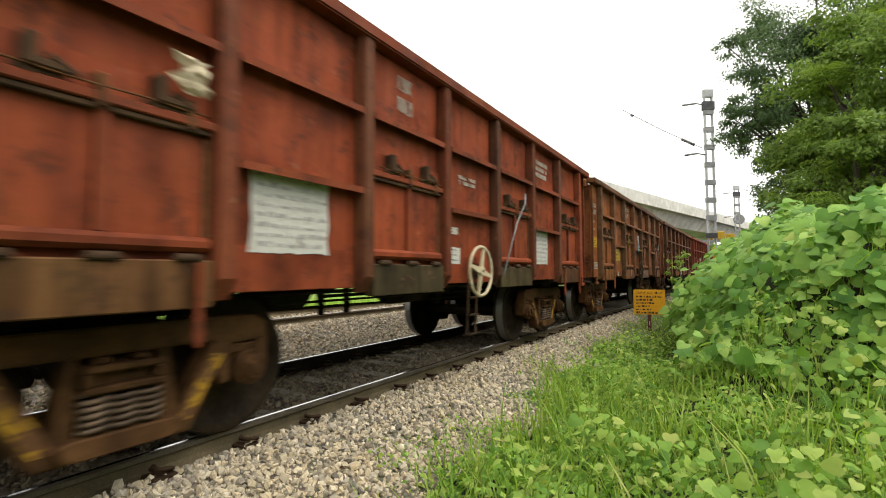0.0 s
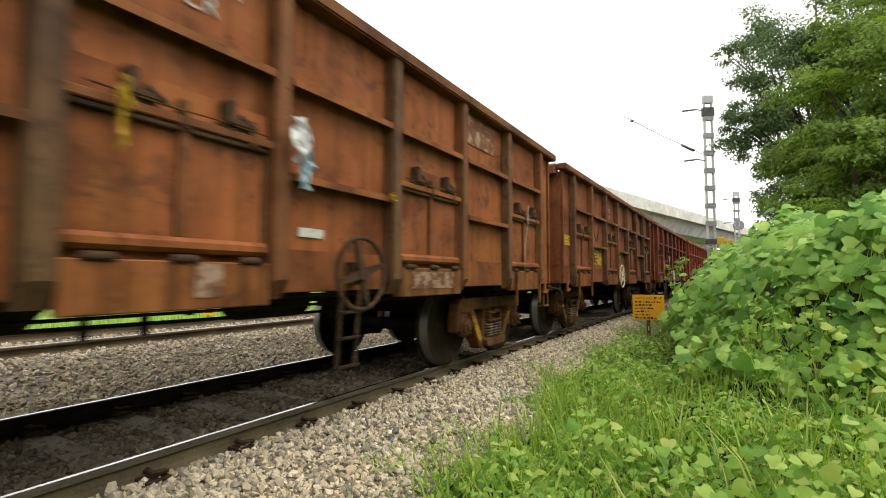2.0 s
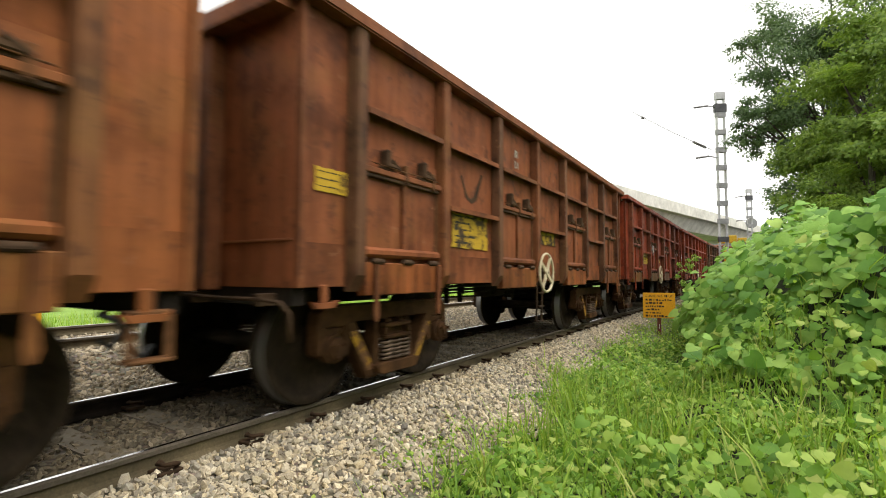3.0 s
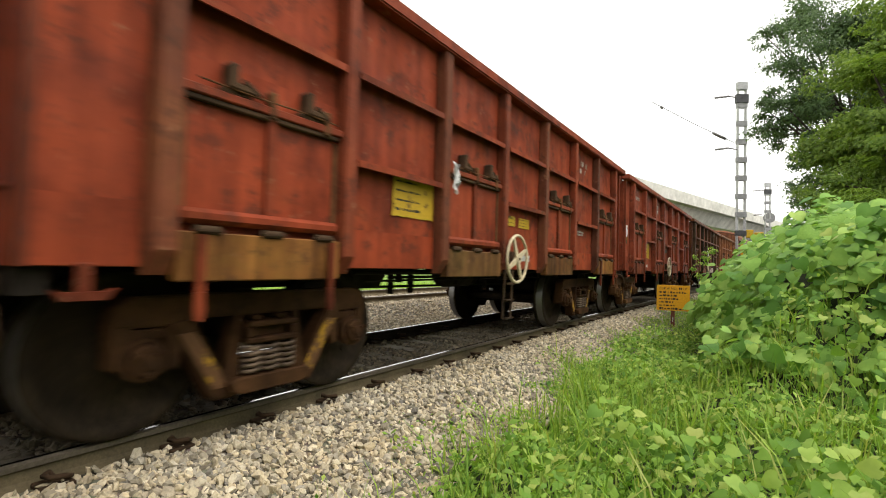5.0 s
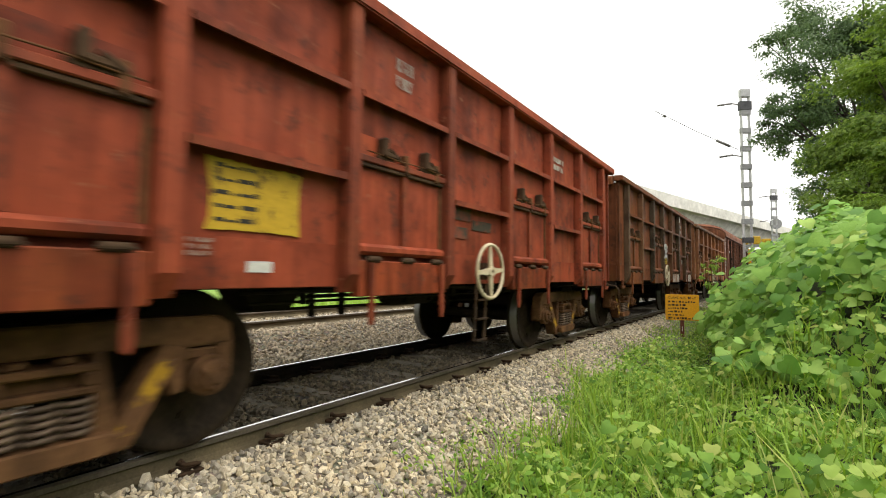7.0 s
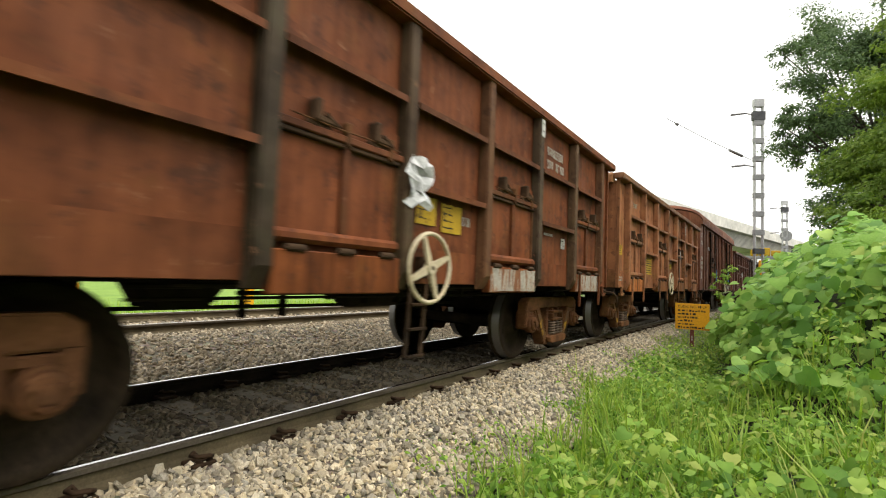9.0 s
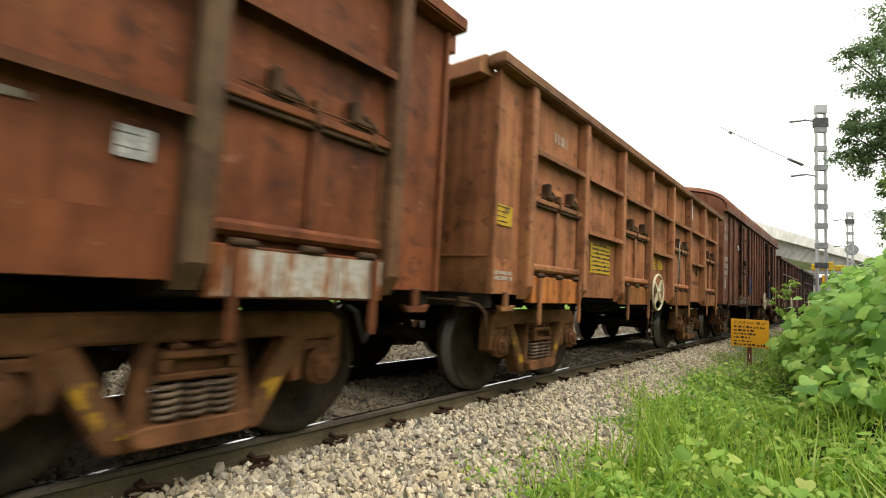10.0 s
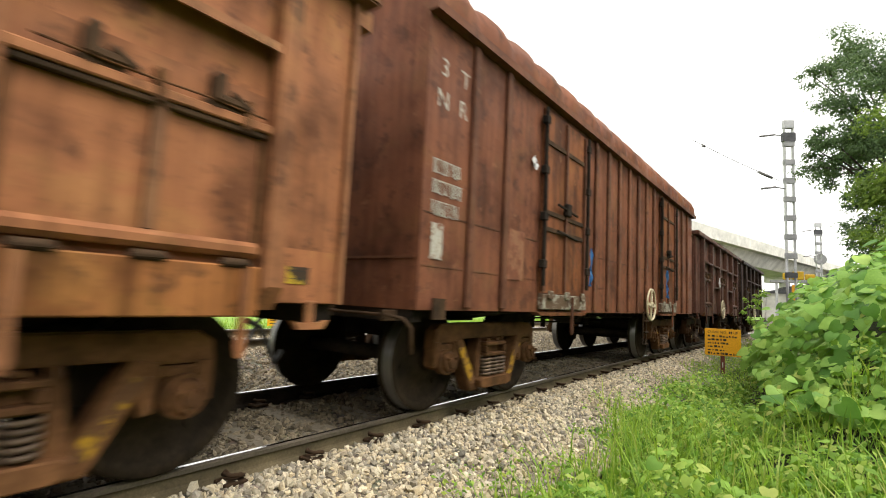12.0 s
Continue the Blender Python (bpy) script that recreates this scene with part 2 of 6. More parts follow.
MEADOW = two_tone("far_grass", (0.12, 0.22, 0.028), (0.22, 0.34, 0.05), 0.8, 0.95, 0, 14, 0.6, 0.03)


def leaf_material(name, colours, through_light=0.35, rough=0.5, coat=0.0):
    m, t, b = material(name, colours[0], rough)
    g = t.nodes.new("ShaderNodeNewGeometry")
    r = t.nodes.new("ShaderNodeValToRGB")
    r.color_ramp.elements[0].color, r.color_ramp.elements[0].position = (*colours[0], 1), 0.0
    r.color_ramp.elements[1].color, r.color_ramp.elements[1].position = (*colours[-1], 1), 1.0
    for i, c in enumerate(colours[1:-1]):
        r.color_ramp.elements.new((i + 1) / (len(colours) - 1)).color = (*c, 1)
    t.links.new(g.outputs["Random Per Island"], r.inputs["Fac"])
    n, k = noise_ramp(t, 9, [(0.3, (0.75, 0.8, 0.7)), (0.7, (1.15, 1.1, 1.05))])
    c = mix(t, r.outputs["Color"], k.outputs["Color"], 0.8, "MULTIPLY")
    t.links.new(c, b.inputs["Base Color"])
    b.inputs["Specular IOR Level"].default_value = 0.18
    tr = t.nodes.new("ShaderNodeBsdfTranslucent")
    t.links.new(mix(t, c, (1.3, 1.35, 0.6), 1.0, "MULTIPLY"), tr.inputs["Color"])
    ms = t.nodes.new("ShaderNodeMixShader")
    ms.inputs["Fac"].default_value = through_light
    t.links.new(b.outputs[0], ms.inputs[1])
    t.links.new(tr.outputs[0], ms.inputs[2])
    t.links.new(ms.outputs[0], t.nodes["Material Output"].inputs["Surface"])
    return m


VINE = leaf_material("broad_vine_leaf", [(0.062, 0.160, 0.028), (0.165, 0.335, 0.060), (0.300, 0.480, 0.106), (0.108, 0.245, 0.042), (0.390, 0.545, 0.140)])
WEED = leaf_material("weed_leaf", [(0.070, 0.165, 0.024), (0.170, 0.315, 0.046), (0.280, 0.440, 0.078), (0.105, 0.225, 0.032), (0.360, 0.500, 0.110), (0.400, 0.450, 0.130)], 0.4)
BLADE = leaf_material("grass_blade", [(0.120, 0.230, 0.030), (0.220, 0.360, 0.050), (0.330, 0.450, 0.085), (0.165, 0.300, 0.038), (0.420, 0.440, 0.150)], 0.4)
# leaf colours lightened and greyed so that they carry the distance haze
TREE_LEAF = leaf_material("hazed_tree_leaf", [(0.060, 0.100, 0.046), (0.088, 0.145, 0.062), (0.125, 0.190, 0.085), (0.072, 0.122, 0.052)], 0.35)
TREE_LEAF_LIGHT = leaf_material("mid_green_tree_leaf", [(0.095, 0.165, 0.030), (0.150, 0.230, 0.042), (0.210, 0.300, 0.060), (0.120, 0.190, 0.035)], 0.4)


# ---- mesh helpers ----
def put(name, bm, mat, parent=None, label="", m=None, smooth_faces=False):
    me = bpy.data.meshes.new(name)
    bm.to_mesh(me)
    bm.free()
    for one in mat if isinstance(mat, (list, tuple)) else [mat]:
        me.materials.append(one)
    if smooth_faces:
        me.polygons.foreach_set("use_smooth", [True] * len(me.polygons))
    return place(name, me, parent, label, m)


def place(name, me, parent=None, label="", m=None):
    ob = new(name, me)
    if parent is not None:
        ob.parent = parent
    if m is not None:
        ob.matrix_basis = m
    if label:
        ob["label"] = label
    return ob


part = put


def box(bm, x0, x1, y0, y1, z0, z1, mi=0):
    vs = [bm.verts.new((x, y, z)) for x in (x0, x1) for y in (y0, y1) for z in (z0, z1)]
    for f in ((0, 1, 3, 2), (4, 6, 7, 5), (0, 4, 5, 1), (2, 3, 7, 6), (0, 2, 6, 4), (1, 5, 7, 3)):
        bm.faces.new([vs[i] for i in f]).material_index = mi
    return vs


def soft_box(bm, x0, x1, y0, y1, z0, z1, r=0.01, mi=0):
    """A box whose twelve edges are chamfered."""
    def at(x, y, z):
        return bm.verts.new((x, y, z))
    tmp = bmesh.new()
    box(tmp, x0, x1, y0, y1, z0, z1)
    bmesh.ops.bevel(tmp, geom=tmp.edges[:], offset=r, segments=1, affect="EDGES")
    idx = {v: at(*v.co) for v in tmp.verts}
    for f in tmp.faces:
        bm.faces.new([idx[v] for v in f.verts]).material_index = mi
    tmp.free()


def prism(bm, outline, y0, y1, mi=0):
    """An outline in x, z, drawn out from y0 to y1."""
    a = [bm.verts.new((x, y0, z)) for x, z in outline]
    b = [bm.verts.new((x, y1, z)) for x, z in outline]
    n = len(outline)
    bm.faces.new(a).material_index = mi
    bm.faces.new(b[::-1]).material_index = mi
    for i in range(n):
        bm.faces.new((a[i], b[i], b[(i + 1) % n], a[(i + 1) % n])).material_index = mi


def rod(bm, p, q, r, n=8, r2=None, mi=0, caps=True):
    p, q = Vector(p), Vector(q)
    w = (q - p).normalized()
    u = w.orthogonal().normalized()
    v = w.cross(u)
    r2 = r if r2 is None else r2
    rings = []
    for c, rad in ((p, r), (q, r2)):
        rings.append([bm.verts.new(c + rad * (u * math.cos(6.28319 * i / n) + v * math.sin(6.28319 * i / n))) for i in range(n)])
    for i in range(n):
        f = bm.faces.new((rings[0][i], rings[0][(i + 1) % n], rings[1][(i + 1) % n], rings[1][i]))
        f.material_index, f.smooth = mi, n > 6
    if caps:
        bm.faces.new(rings[0][::-1]).material_index = mi
        bm.faces.new(rings[1]).material_index = mi


def tube(bm, pts, r, n=6, closed=False, mi=0):
    pts = [Vector(p) for p in pts]
    k = len(pts)
    rings = []
    up = Vector((0.13, 0.27, 0.95)).normalized()
    for i, p in enumerate(pts):
        a = pts[(i - 1) % k] if closed or i else p
        b = pts[(i + 1) % k] if closed or i < k - 1 else p
        w = (b - a).normalized()
        u = w.cross(up)
        if u.length < 0.05:
            u = w.cross(Vector((1, 0, 0)))
        u.normalize()
        v = w.cross(u)
        rings.append([bm.verts.new(p + r * (u * math.cos(6.28319 * j / n) + v * math.sin(6.28319 * j / n))) for j in range(n)])
    for i in range(k if closed else k - 1):
        for j in range(n):
            f = bm.faces.new((rings[i][j], rings[i][(j + 1) % n], rings[(i + 1) % k][(j + 1) % n], rings[(i + 1) % k][j]))
            f.smooth, f.material_index = True, mi
    if not closed:
        bm.faces.new(rings[0][::-1])
        bm.faces.new(rings[-1])


def lathe(bm, profile, n=32, mi=0):
    """A profile of (y, radius) turned about the y axis; closed on itself."""
    rings = [[bm.verts.new((r * math.cos(6.28319 * i / n), y, r * math.sin(6.28319 * i / n))) for i in range(n)] for y, r in profile]
    for a in range(len(rings)):
        b = (a + 1) % len(rings)
        for i in range(n):
            f = bm.faces.new((rings[a][i], rings[a][(i + 1) % n], rings[b][(i + 1) % n], rings[b][i]))
            f.material_index, f.smooth = mi, True


def raw_mesh(name, verts, faces, mats, face_mats=None, smooth_faces=False):
    """A mesh from numpy arrays: verts (n, 3), faces (m, 3 or 4)."""
    me = bpy.data.meshes.new(name)
    k = faces.shape[1]
    me.vertices.add(len(verts))
    me.vertices.foreach_set("co", np.asarray(verts, np.float32).ravel())
    me.loops.add(faces.size)
    me.loops.foreach_set("vertex_index", faces.astype(np.int32).ravel())
    me.polygons.add(len(faces))
    me.polygons.foreach_set("loop_start", np.arange(0, faces.size, k, dtype=np.int32))
    me.polygons.foreach_set("use_smooth", np.full(len(faces), smooth_faces))
    me.update(calc_edges=True)
    for one in mats if isinstance(mats, (list, tuple)) else [mats]:
        me.materials.append(one)
    me.validate()
    return me


def turned(n, rng):
    """n random turns, as (n, 3, 3)."""
    q = rng.normal(size=(n, 4))
    q /= np.linalg.norm(q, axis=1)[:, None]
    w, x, y, z = q.T
    return np.stack([1 - 2 * (y * y + z * z), 2 * (x * y - z * w), 2 * (x * z + y * w), 2 * (x * y + z * w), 1 - 2 * (x * x + z * z), 2 * (y * z - x * w),
                     2 * (x * z - y * w), 2 * (y * z + x * w), 1 - 2 * (x * x + y * y)], 1).reshape(n, 3, 3)


def arcs(s, lat, z):
    """arc() for arrays."""
    a = HEAD + BEND * s
    x = X0 + (np.cos(HEAD) - np.cos(a)) / BEND + lat * np.cos(a)
    y = (np.sin(a) - np.sin(HEAD)) / BEND - lat * np.sin(a)
    return np.stack([x, y, z], -1)


# ---- ground, banks and ballast ----
PROFILE = [(-320, -0.3), (-60, -0.3), (-9.5, -0.32), (-8.6, -0.30), (-7.6, -0.05), (-6.9, 0.04), (-3.4, 0.04), (-2.7, -0.16), (-1.6, -0.17), (-0.8, -0.18), (0.8, -0.17),
           (1.0, -0.13), (1.35, -0.17), (1.7, -0.28), (2.2, -0.42), (2.8, -0.45), (300, -0.45)]
PL, PZ = [p[0] for p in PROFILE], [p[1] for p in PROFILE]


def bed(lat):
    return np.interp(lat, PL, PZ)


def bank(s, lat):
    """Height of the overgrown bank, and of an added unseen rise, above the flat ground, for arrays."""
    def sm(a, b, x):
        t = np.clip((x - a) / (b - a), 0, 1)
        return t * t * (3 - 2 * t)
    foot = 3.65 - 0.62 * sm(9.5, 13.5, s)
    x = np.clip((lat - foot) / 1.9, 0, 1)
    rise = (1 - (1 - x) ** 2) * 1.86 + sm(1.6, 8, lat - foot) * 0.9
    # unseen rise behind the camera, added to block low light on the wagons
    behind = 4.2 * sm(6.6, 9.8, lat) * (1 - sm(5.0, 9.0, s))
    lumps = 0.13 * np.sin(s * 2.1 + lat * .8) * np.sin(lat * 1.9 - s * .6) + 0.07 * np.sin(s * 4.3 - lat * 2.2)
    return rise * sm(7.0, 10.4, s + 0.12 * (lat - 4)) + behind + 0.25 * sm(2.6, 6, lat) + lumps * sm(3, 4, lat)


def sheet(name, s_list, lat_list, zfun, mat, label, category):
    s, l = np.meshgrid(np.array(s_list, float), np.array(lat_list, float), indexing="ij")
    v = arcs(s.ravel(), l.ravel(), zfun(s, l).ravel())
    a, b = s.shape
    i = np.arange(a * b).reshape(a, b)
    f = np.stack([i[:-1, :-1], i[:-1, 1:], i[1:, 1:], i[1:, :-1]], -1).reshape(-1, 4)
    ob = new(name, raw_mesh(name, v, f, mat, smooth_faces=True))
    return tagged(ob, label, category, kind="structure")


far_s = list(np.linspace(-60, -8, 14)) + list(np.arange(-7, 30, 0.5)) + list(np.linspace(31, 120, 40)) + list(np.linspace(140, 800, 20))
far_l = [-320, -120, -60, -30, -15, -9.5, -8.6, -7.6, -6.9, -3.4, -2.7, -1.6, -.8, .8, 1, 1.35, 1.7, 2.2] + list(np.arange(2.5, 12, 0.5)) + [14, 20, 40, 90, 200, 280]
ground = sheet("ground", far_s, far_l, lambda s, l: bed(l) - 0.05 + bank(s, l), EARTH, "weed-covered soil beside the railway line, darkened as shade between leaves", "ground")
meadow = sheet("grass_verge", far_s, [-300, -120, -60, -30, -15, -9.5, -8.3], lambda s, l: bed(l) + 0.02, MEADOW, "bright green grass verge beyond the second track", "grass")
NEAR_S = list(np.arange(-14, 34, 1.0)) + list(np.linspace(35, 220, 50))
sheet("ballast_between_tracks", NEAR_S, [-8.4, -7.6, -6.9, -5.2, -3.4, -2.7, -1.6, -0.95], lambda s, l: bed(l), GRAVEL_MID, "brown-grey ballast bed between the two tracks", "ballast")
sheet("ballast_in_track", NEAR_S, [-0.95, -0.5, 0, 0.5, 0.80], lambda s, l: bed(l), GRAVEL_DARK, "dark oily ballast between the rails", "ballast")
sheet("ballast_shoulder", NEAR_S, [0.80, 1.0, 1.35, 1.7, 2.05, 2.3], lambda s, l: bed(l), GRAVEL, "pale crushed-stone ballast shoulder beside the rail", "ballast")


# ---- rails, clips and sleepers ----
def rail(lat, z, name_label, blackened=False):
    """A flat-bottomed rail with head, web and foot, its running band polished."""
    outline = [(-.07, -.165), (.07, -.165), (.07, -.150), (.016, -.125), (.010, -.110), (.010, -.052), (.036, -.036), (.036, -.010), (.024, -.0035), (.012, 0), (-.017, 0), (-.027, -.0035), (-.036, -.010), (-.036, -.036), (-.010, -.052), (-.010, -.110), (-.016, -.125), (-.07, -.150)]
    ss = np.concatenate([np.arange(-16, 40, 1.0), np.linspace(41, 220, 60)])
    n = len(outline)
    vs = np.concatenate([arcs(ss, np.full(len(ss), lat + o[0]), np.full(len(ss), z + o[1])) for o in outline])
    k = len(ss)
    fs, fm = [], []
    for j in range(n):
        j2 = (j + 1) % n
        i = np.arange(k - 1)
        fs.append(np.stack([j * k + i, j2 * k + i, j2 * k + i + 1, j * k + i + 1], -1))
        # the train's shade on this rail's right side is painted in as BLACK
        fm += [1 if j == 9 else 2 if j in (6, 7, 8, 10, 11, 12) and not (blackened and j < 8) else 3 if blackened and j < 8 else 0] * (k - 1)
    me = raw_mesh("rail", vs, np.concatenate(fs), [RAIL, RAILTOP, RAILSIDE, BLACK])
    me.polygons.foreach_set("material_index", np.array(fm, np.int32))
    ob = new("rail", me)
    return tagged(ob, name_label, "rail", group="rails", kind="structure")


for lat, z in ((0.87, 0), (-0.87, 0), (-4.13, 0.19), (-5.87, 0.21)):
    rail(lat, z, "rusty steel rail with a bright polished running band", lat == -0.87)

bm = bmesh.new()
tube(bm, [(-.05, -.02, .0), (-.05, .05, .02), (-.02, .075, .035), (.02, .06, .035), (.03, .0, .03), (.0, -.03, .03), (-.01, -.01, .01)], 0.011, 5)
soft_box(bm, -.06, .06, -.03, .08, -.015, .005, .004)
clip_mesh = put("rail_clip", bm, GRIME).data
bpy.data.objects.remove(bpy.data.objects["rail_clip"])
bm = bmesh.new()
prism(bm, [(-.13, -.2), (.13, -.2), (.11, 0), (-.11, 0)], -1.35, 1.35)
sleeper_mesh = put("sleeper", bm, SLEEPER).data
bpy.data.objects.remove(bpy.data.objects["sleeper"])
for i in range(48):
    s = -3.0 + 0.65 * i
    sl = place("sleeper", sleeper_mesh, None, "", on_track(s, 0, -0.158))
    tagged(sl, "grey concrete sleeper sunk in the ballast", "sleeper", group="sleepers of the near track", kind="structure")
    for lat, flip in ((0.87 + 0.085, 180), (0.87 - 0.085, 0), (-0.87 + 0.085, 180), (-0.87 - 0.085, 0)):
        place("clip", clip_mesh, sl, "", pose(0, -lat, 0.038, 0, 0, flip) @ Matrix.Scale(1.3, 4))


# ---- wagons ----
HALF, PITCH = 5.12, 10.963
POSTS = [-4.55 + 1.3 * i for i in range(8)]
AXLE, BOGIE_IN, BOGIE_SET = 0.83, 1.57, -0.07


def side_meshes():
    """The shared meshes of an open wagon's side, drawn for the side that faces y < 0."""
    M = {}

    def keep(name, bm, mat):
        M[name] = put(name, bm, mat).data
        bpy.data.objects.remove(bpy.data.objects[name])
    bm = bmesh.new()
    box(bm, -HALF, HALF, -1.49, -1.47, 1.03, 3.16)
    keep("side_panel", bm, PAINT)
    bm = bmesh.new()
    box(bm, -.575, .575, -1.498, -1.4902, 1.035, 1.33)
    keep("lower_plate", bm, PAINT)
    bm = bmesh.new()
    box(bm, -.24, .24, -1.498, -1.4902, 1.035, 1.36)
    keep("end_plate", bm, PAINT)
    bm = bmesh.new()
    box(bm, -.02, .02, -1.53, -1.4905, 1.03, 3.12)
    keep("corner_strip", bm, PAINT_RIB)
    bm = bmesh.new()
    prism(bm, [(-HALF - .10, 3.12), (HALF + .10, 3.12), (HALF + .10, 3.235), (-HALF - .10, 3.235)], -1.63, -1.44)
    bmesh.ops.bevel(bm, geom=bm.edges[:], offset=.014, segments=2, affect="EDGES")
    keep("top_rail", bm, PAINT_RIB)
    bm = bmesh.new()
    vs = [(-.075, -1.49), (.075, -1.49), (.065, -1.60), (-.065, -1.60)]
    a = [bm.verts.new((x, y, 3.13)) for x, y in vs]
    b = [bm.verts.new((x, y, 1.12)) for x, y in vs]
    c = [bm.verts.new((x * .9, y if y > -1.5 else -1.52, .99)) for x, y in vs]
    for top, low in ((a, b), (b, c)):
        for i in range(4):
            bm.faces.new((top[i], top[(i + 1) % 4], low[(i + 1) % 4], low[i]))
    bm.faces.new(a), bm.faces.new(c[::-1])
    bmesh.ops.bevel(bm, geom=[e for e in bm.edges if abs(e.verts[0].co.z - e.verts[1].co.z) > .3], offset=.012, segments=2, affect="EDGES")
    keep("post", bm, PAINT_RIB)
    bm = bmesh.new()
    # pressed channel, open below
    box(bm, -.575, .575, -1.588, -1.4905, .015, .035)
    for v in bm.verts:
        if v.co.y < -1.5:
            v.co.z -= .03
    box(bm, -.575, .575, -1.602, -1.5882, -.045, .006)
    keep("rib", bm, PAINT_RIB)
    # door: leaf with edge frame, middle rib, folded bottom roll, top bar and shade strip
    bm = bmesh.new()
    box(bm, -.565, .565, -1.515, -1.4905, 1.27, 2.02)
    keep("door", bm, PAINT)
    bm = bmesh.new()
    box(bm, -.015, .015, -1.53, -1.5152, 1.36, 1.93)
    keep("door_edge", bm, RUSTY)
    bm = bmesh.new()
    box(bm, -.03, .03, -1.548, -1.5152, 1.36, 1.98)
    keep("door_rib", bm, PAINT_RIB)
    bm = bmesh.new()
    soft_box(bm, -.57, .57, -1.578, -1.5153, 1.27, 1.355, .025)
    keep("bottom_roll", bm, PAINT)
    bm = bmesh.new()
    box(bm, -.575, .575, -1.512, -1.4905, 2.03, 2.20)
    keep("hinge_strip", bm, PAINT)
    bm = bmesh.new()
    soft_box(bm, -.58, .58, -1.575, -1.5153, 1.975, 2.028, .008)
    keep("locking_bar", bm, PAINT_RIB)
    # dark strips standing in for the shade band under the locking bar
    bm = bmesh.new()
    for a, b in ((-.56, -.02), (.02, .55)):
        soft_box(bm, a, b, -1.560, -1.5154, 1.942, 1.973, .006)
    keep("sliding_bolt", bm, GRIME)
    bm = bmesh.new()
    tube(bm, [(-.50, -1.578, 2.058), (-.1, -1.580, 2.050), (.2, -1.577, 2.058), (.52, -1.580, 2.048)], .006, 5)
    for x in (-.02, .43):
        soft_box(bm, x - .022, x + .022, -1.585, -1.5154, 1.95, 2.12, .008)
    keep("lock_rod", bm, RUSTY)
    bm = bmesh.new()
    soft_box(bm, -.09, .09, -1.56, -1.52, 2.03, 2.065, .008)
    soft_box(bm, -.06, -.025, -1.575, -1.512, 2.02, 2.16, .01)
    soft_box(bm, -.065, -.015, -1.60, -1.512, 2.05, 2.185, .012)
    soft_box(bm, -.015, .085, -1.585, -1.53, 2.055, 2.095, .010)
    rod(bm, (.02, -1.575, 2.11), (.12, -1.57, 2.06), .018, 6)
    keep("latch", bm, GRIME)
    bm = bmesh.new()
    rod(bm, (-.07, -1.575, 1.235), (.07, -1.575, 1.235), .026, 8)
    soft_box(bm, -.085, .085, -1.60, -1.582, 1.222, 1.242, .005)
    keep("hinge", bm, GRIME)
    bm = bmesh.new()
    soft_box(bm, -.575, .575, -1.58, -1.4905, .955, 1.225, .008)
    keep("skirt", bm, PAINT_SKIRT)
    bm = bmesh.new()
    prism(bm, [(-.02, 1.21), (.02, 1.21), (.018, .95), (.03, .80), (.012, .74), (-.016, .75), (-.028, .81), (-.018, .95)], -1.625, -1.6)
    for v in bm.verts:
        v.co.y += .012 * (1.2 - v.co.z)
    keep("door_stop", bm, PAINT_RIB)
    bm = bmesh.new()
    soft_box(bm, -.03, .03, -1.54, -1.50, .90, 1.05, .008)
    prism(bm, [(-.13, .93), (-.09, .875), (.09, .875), (.13, .93), (.09, .915), (-.09, .915)], -1.55, -1.50)
    keep("tow_bracket", bm, PAINT_RIB)
    return M


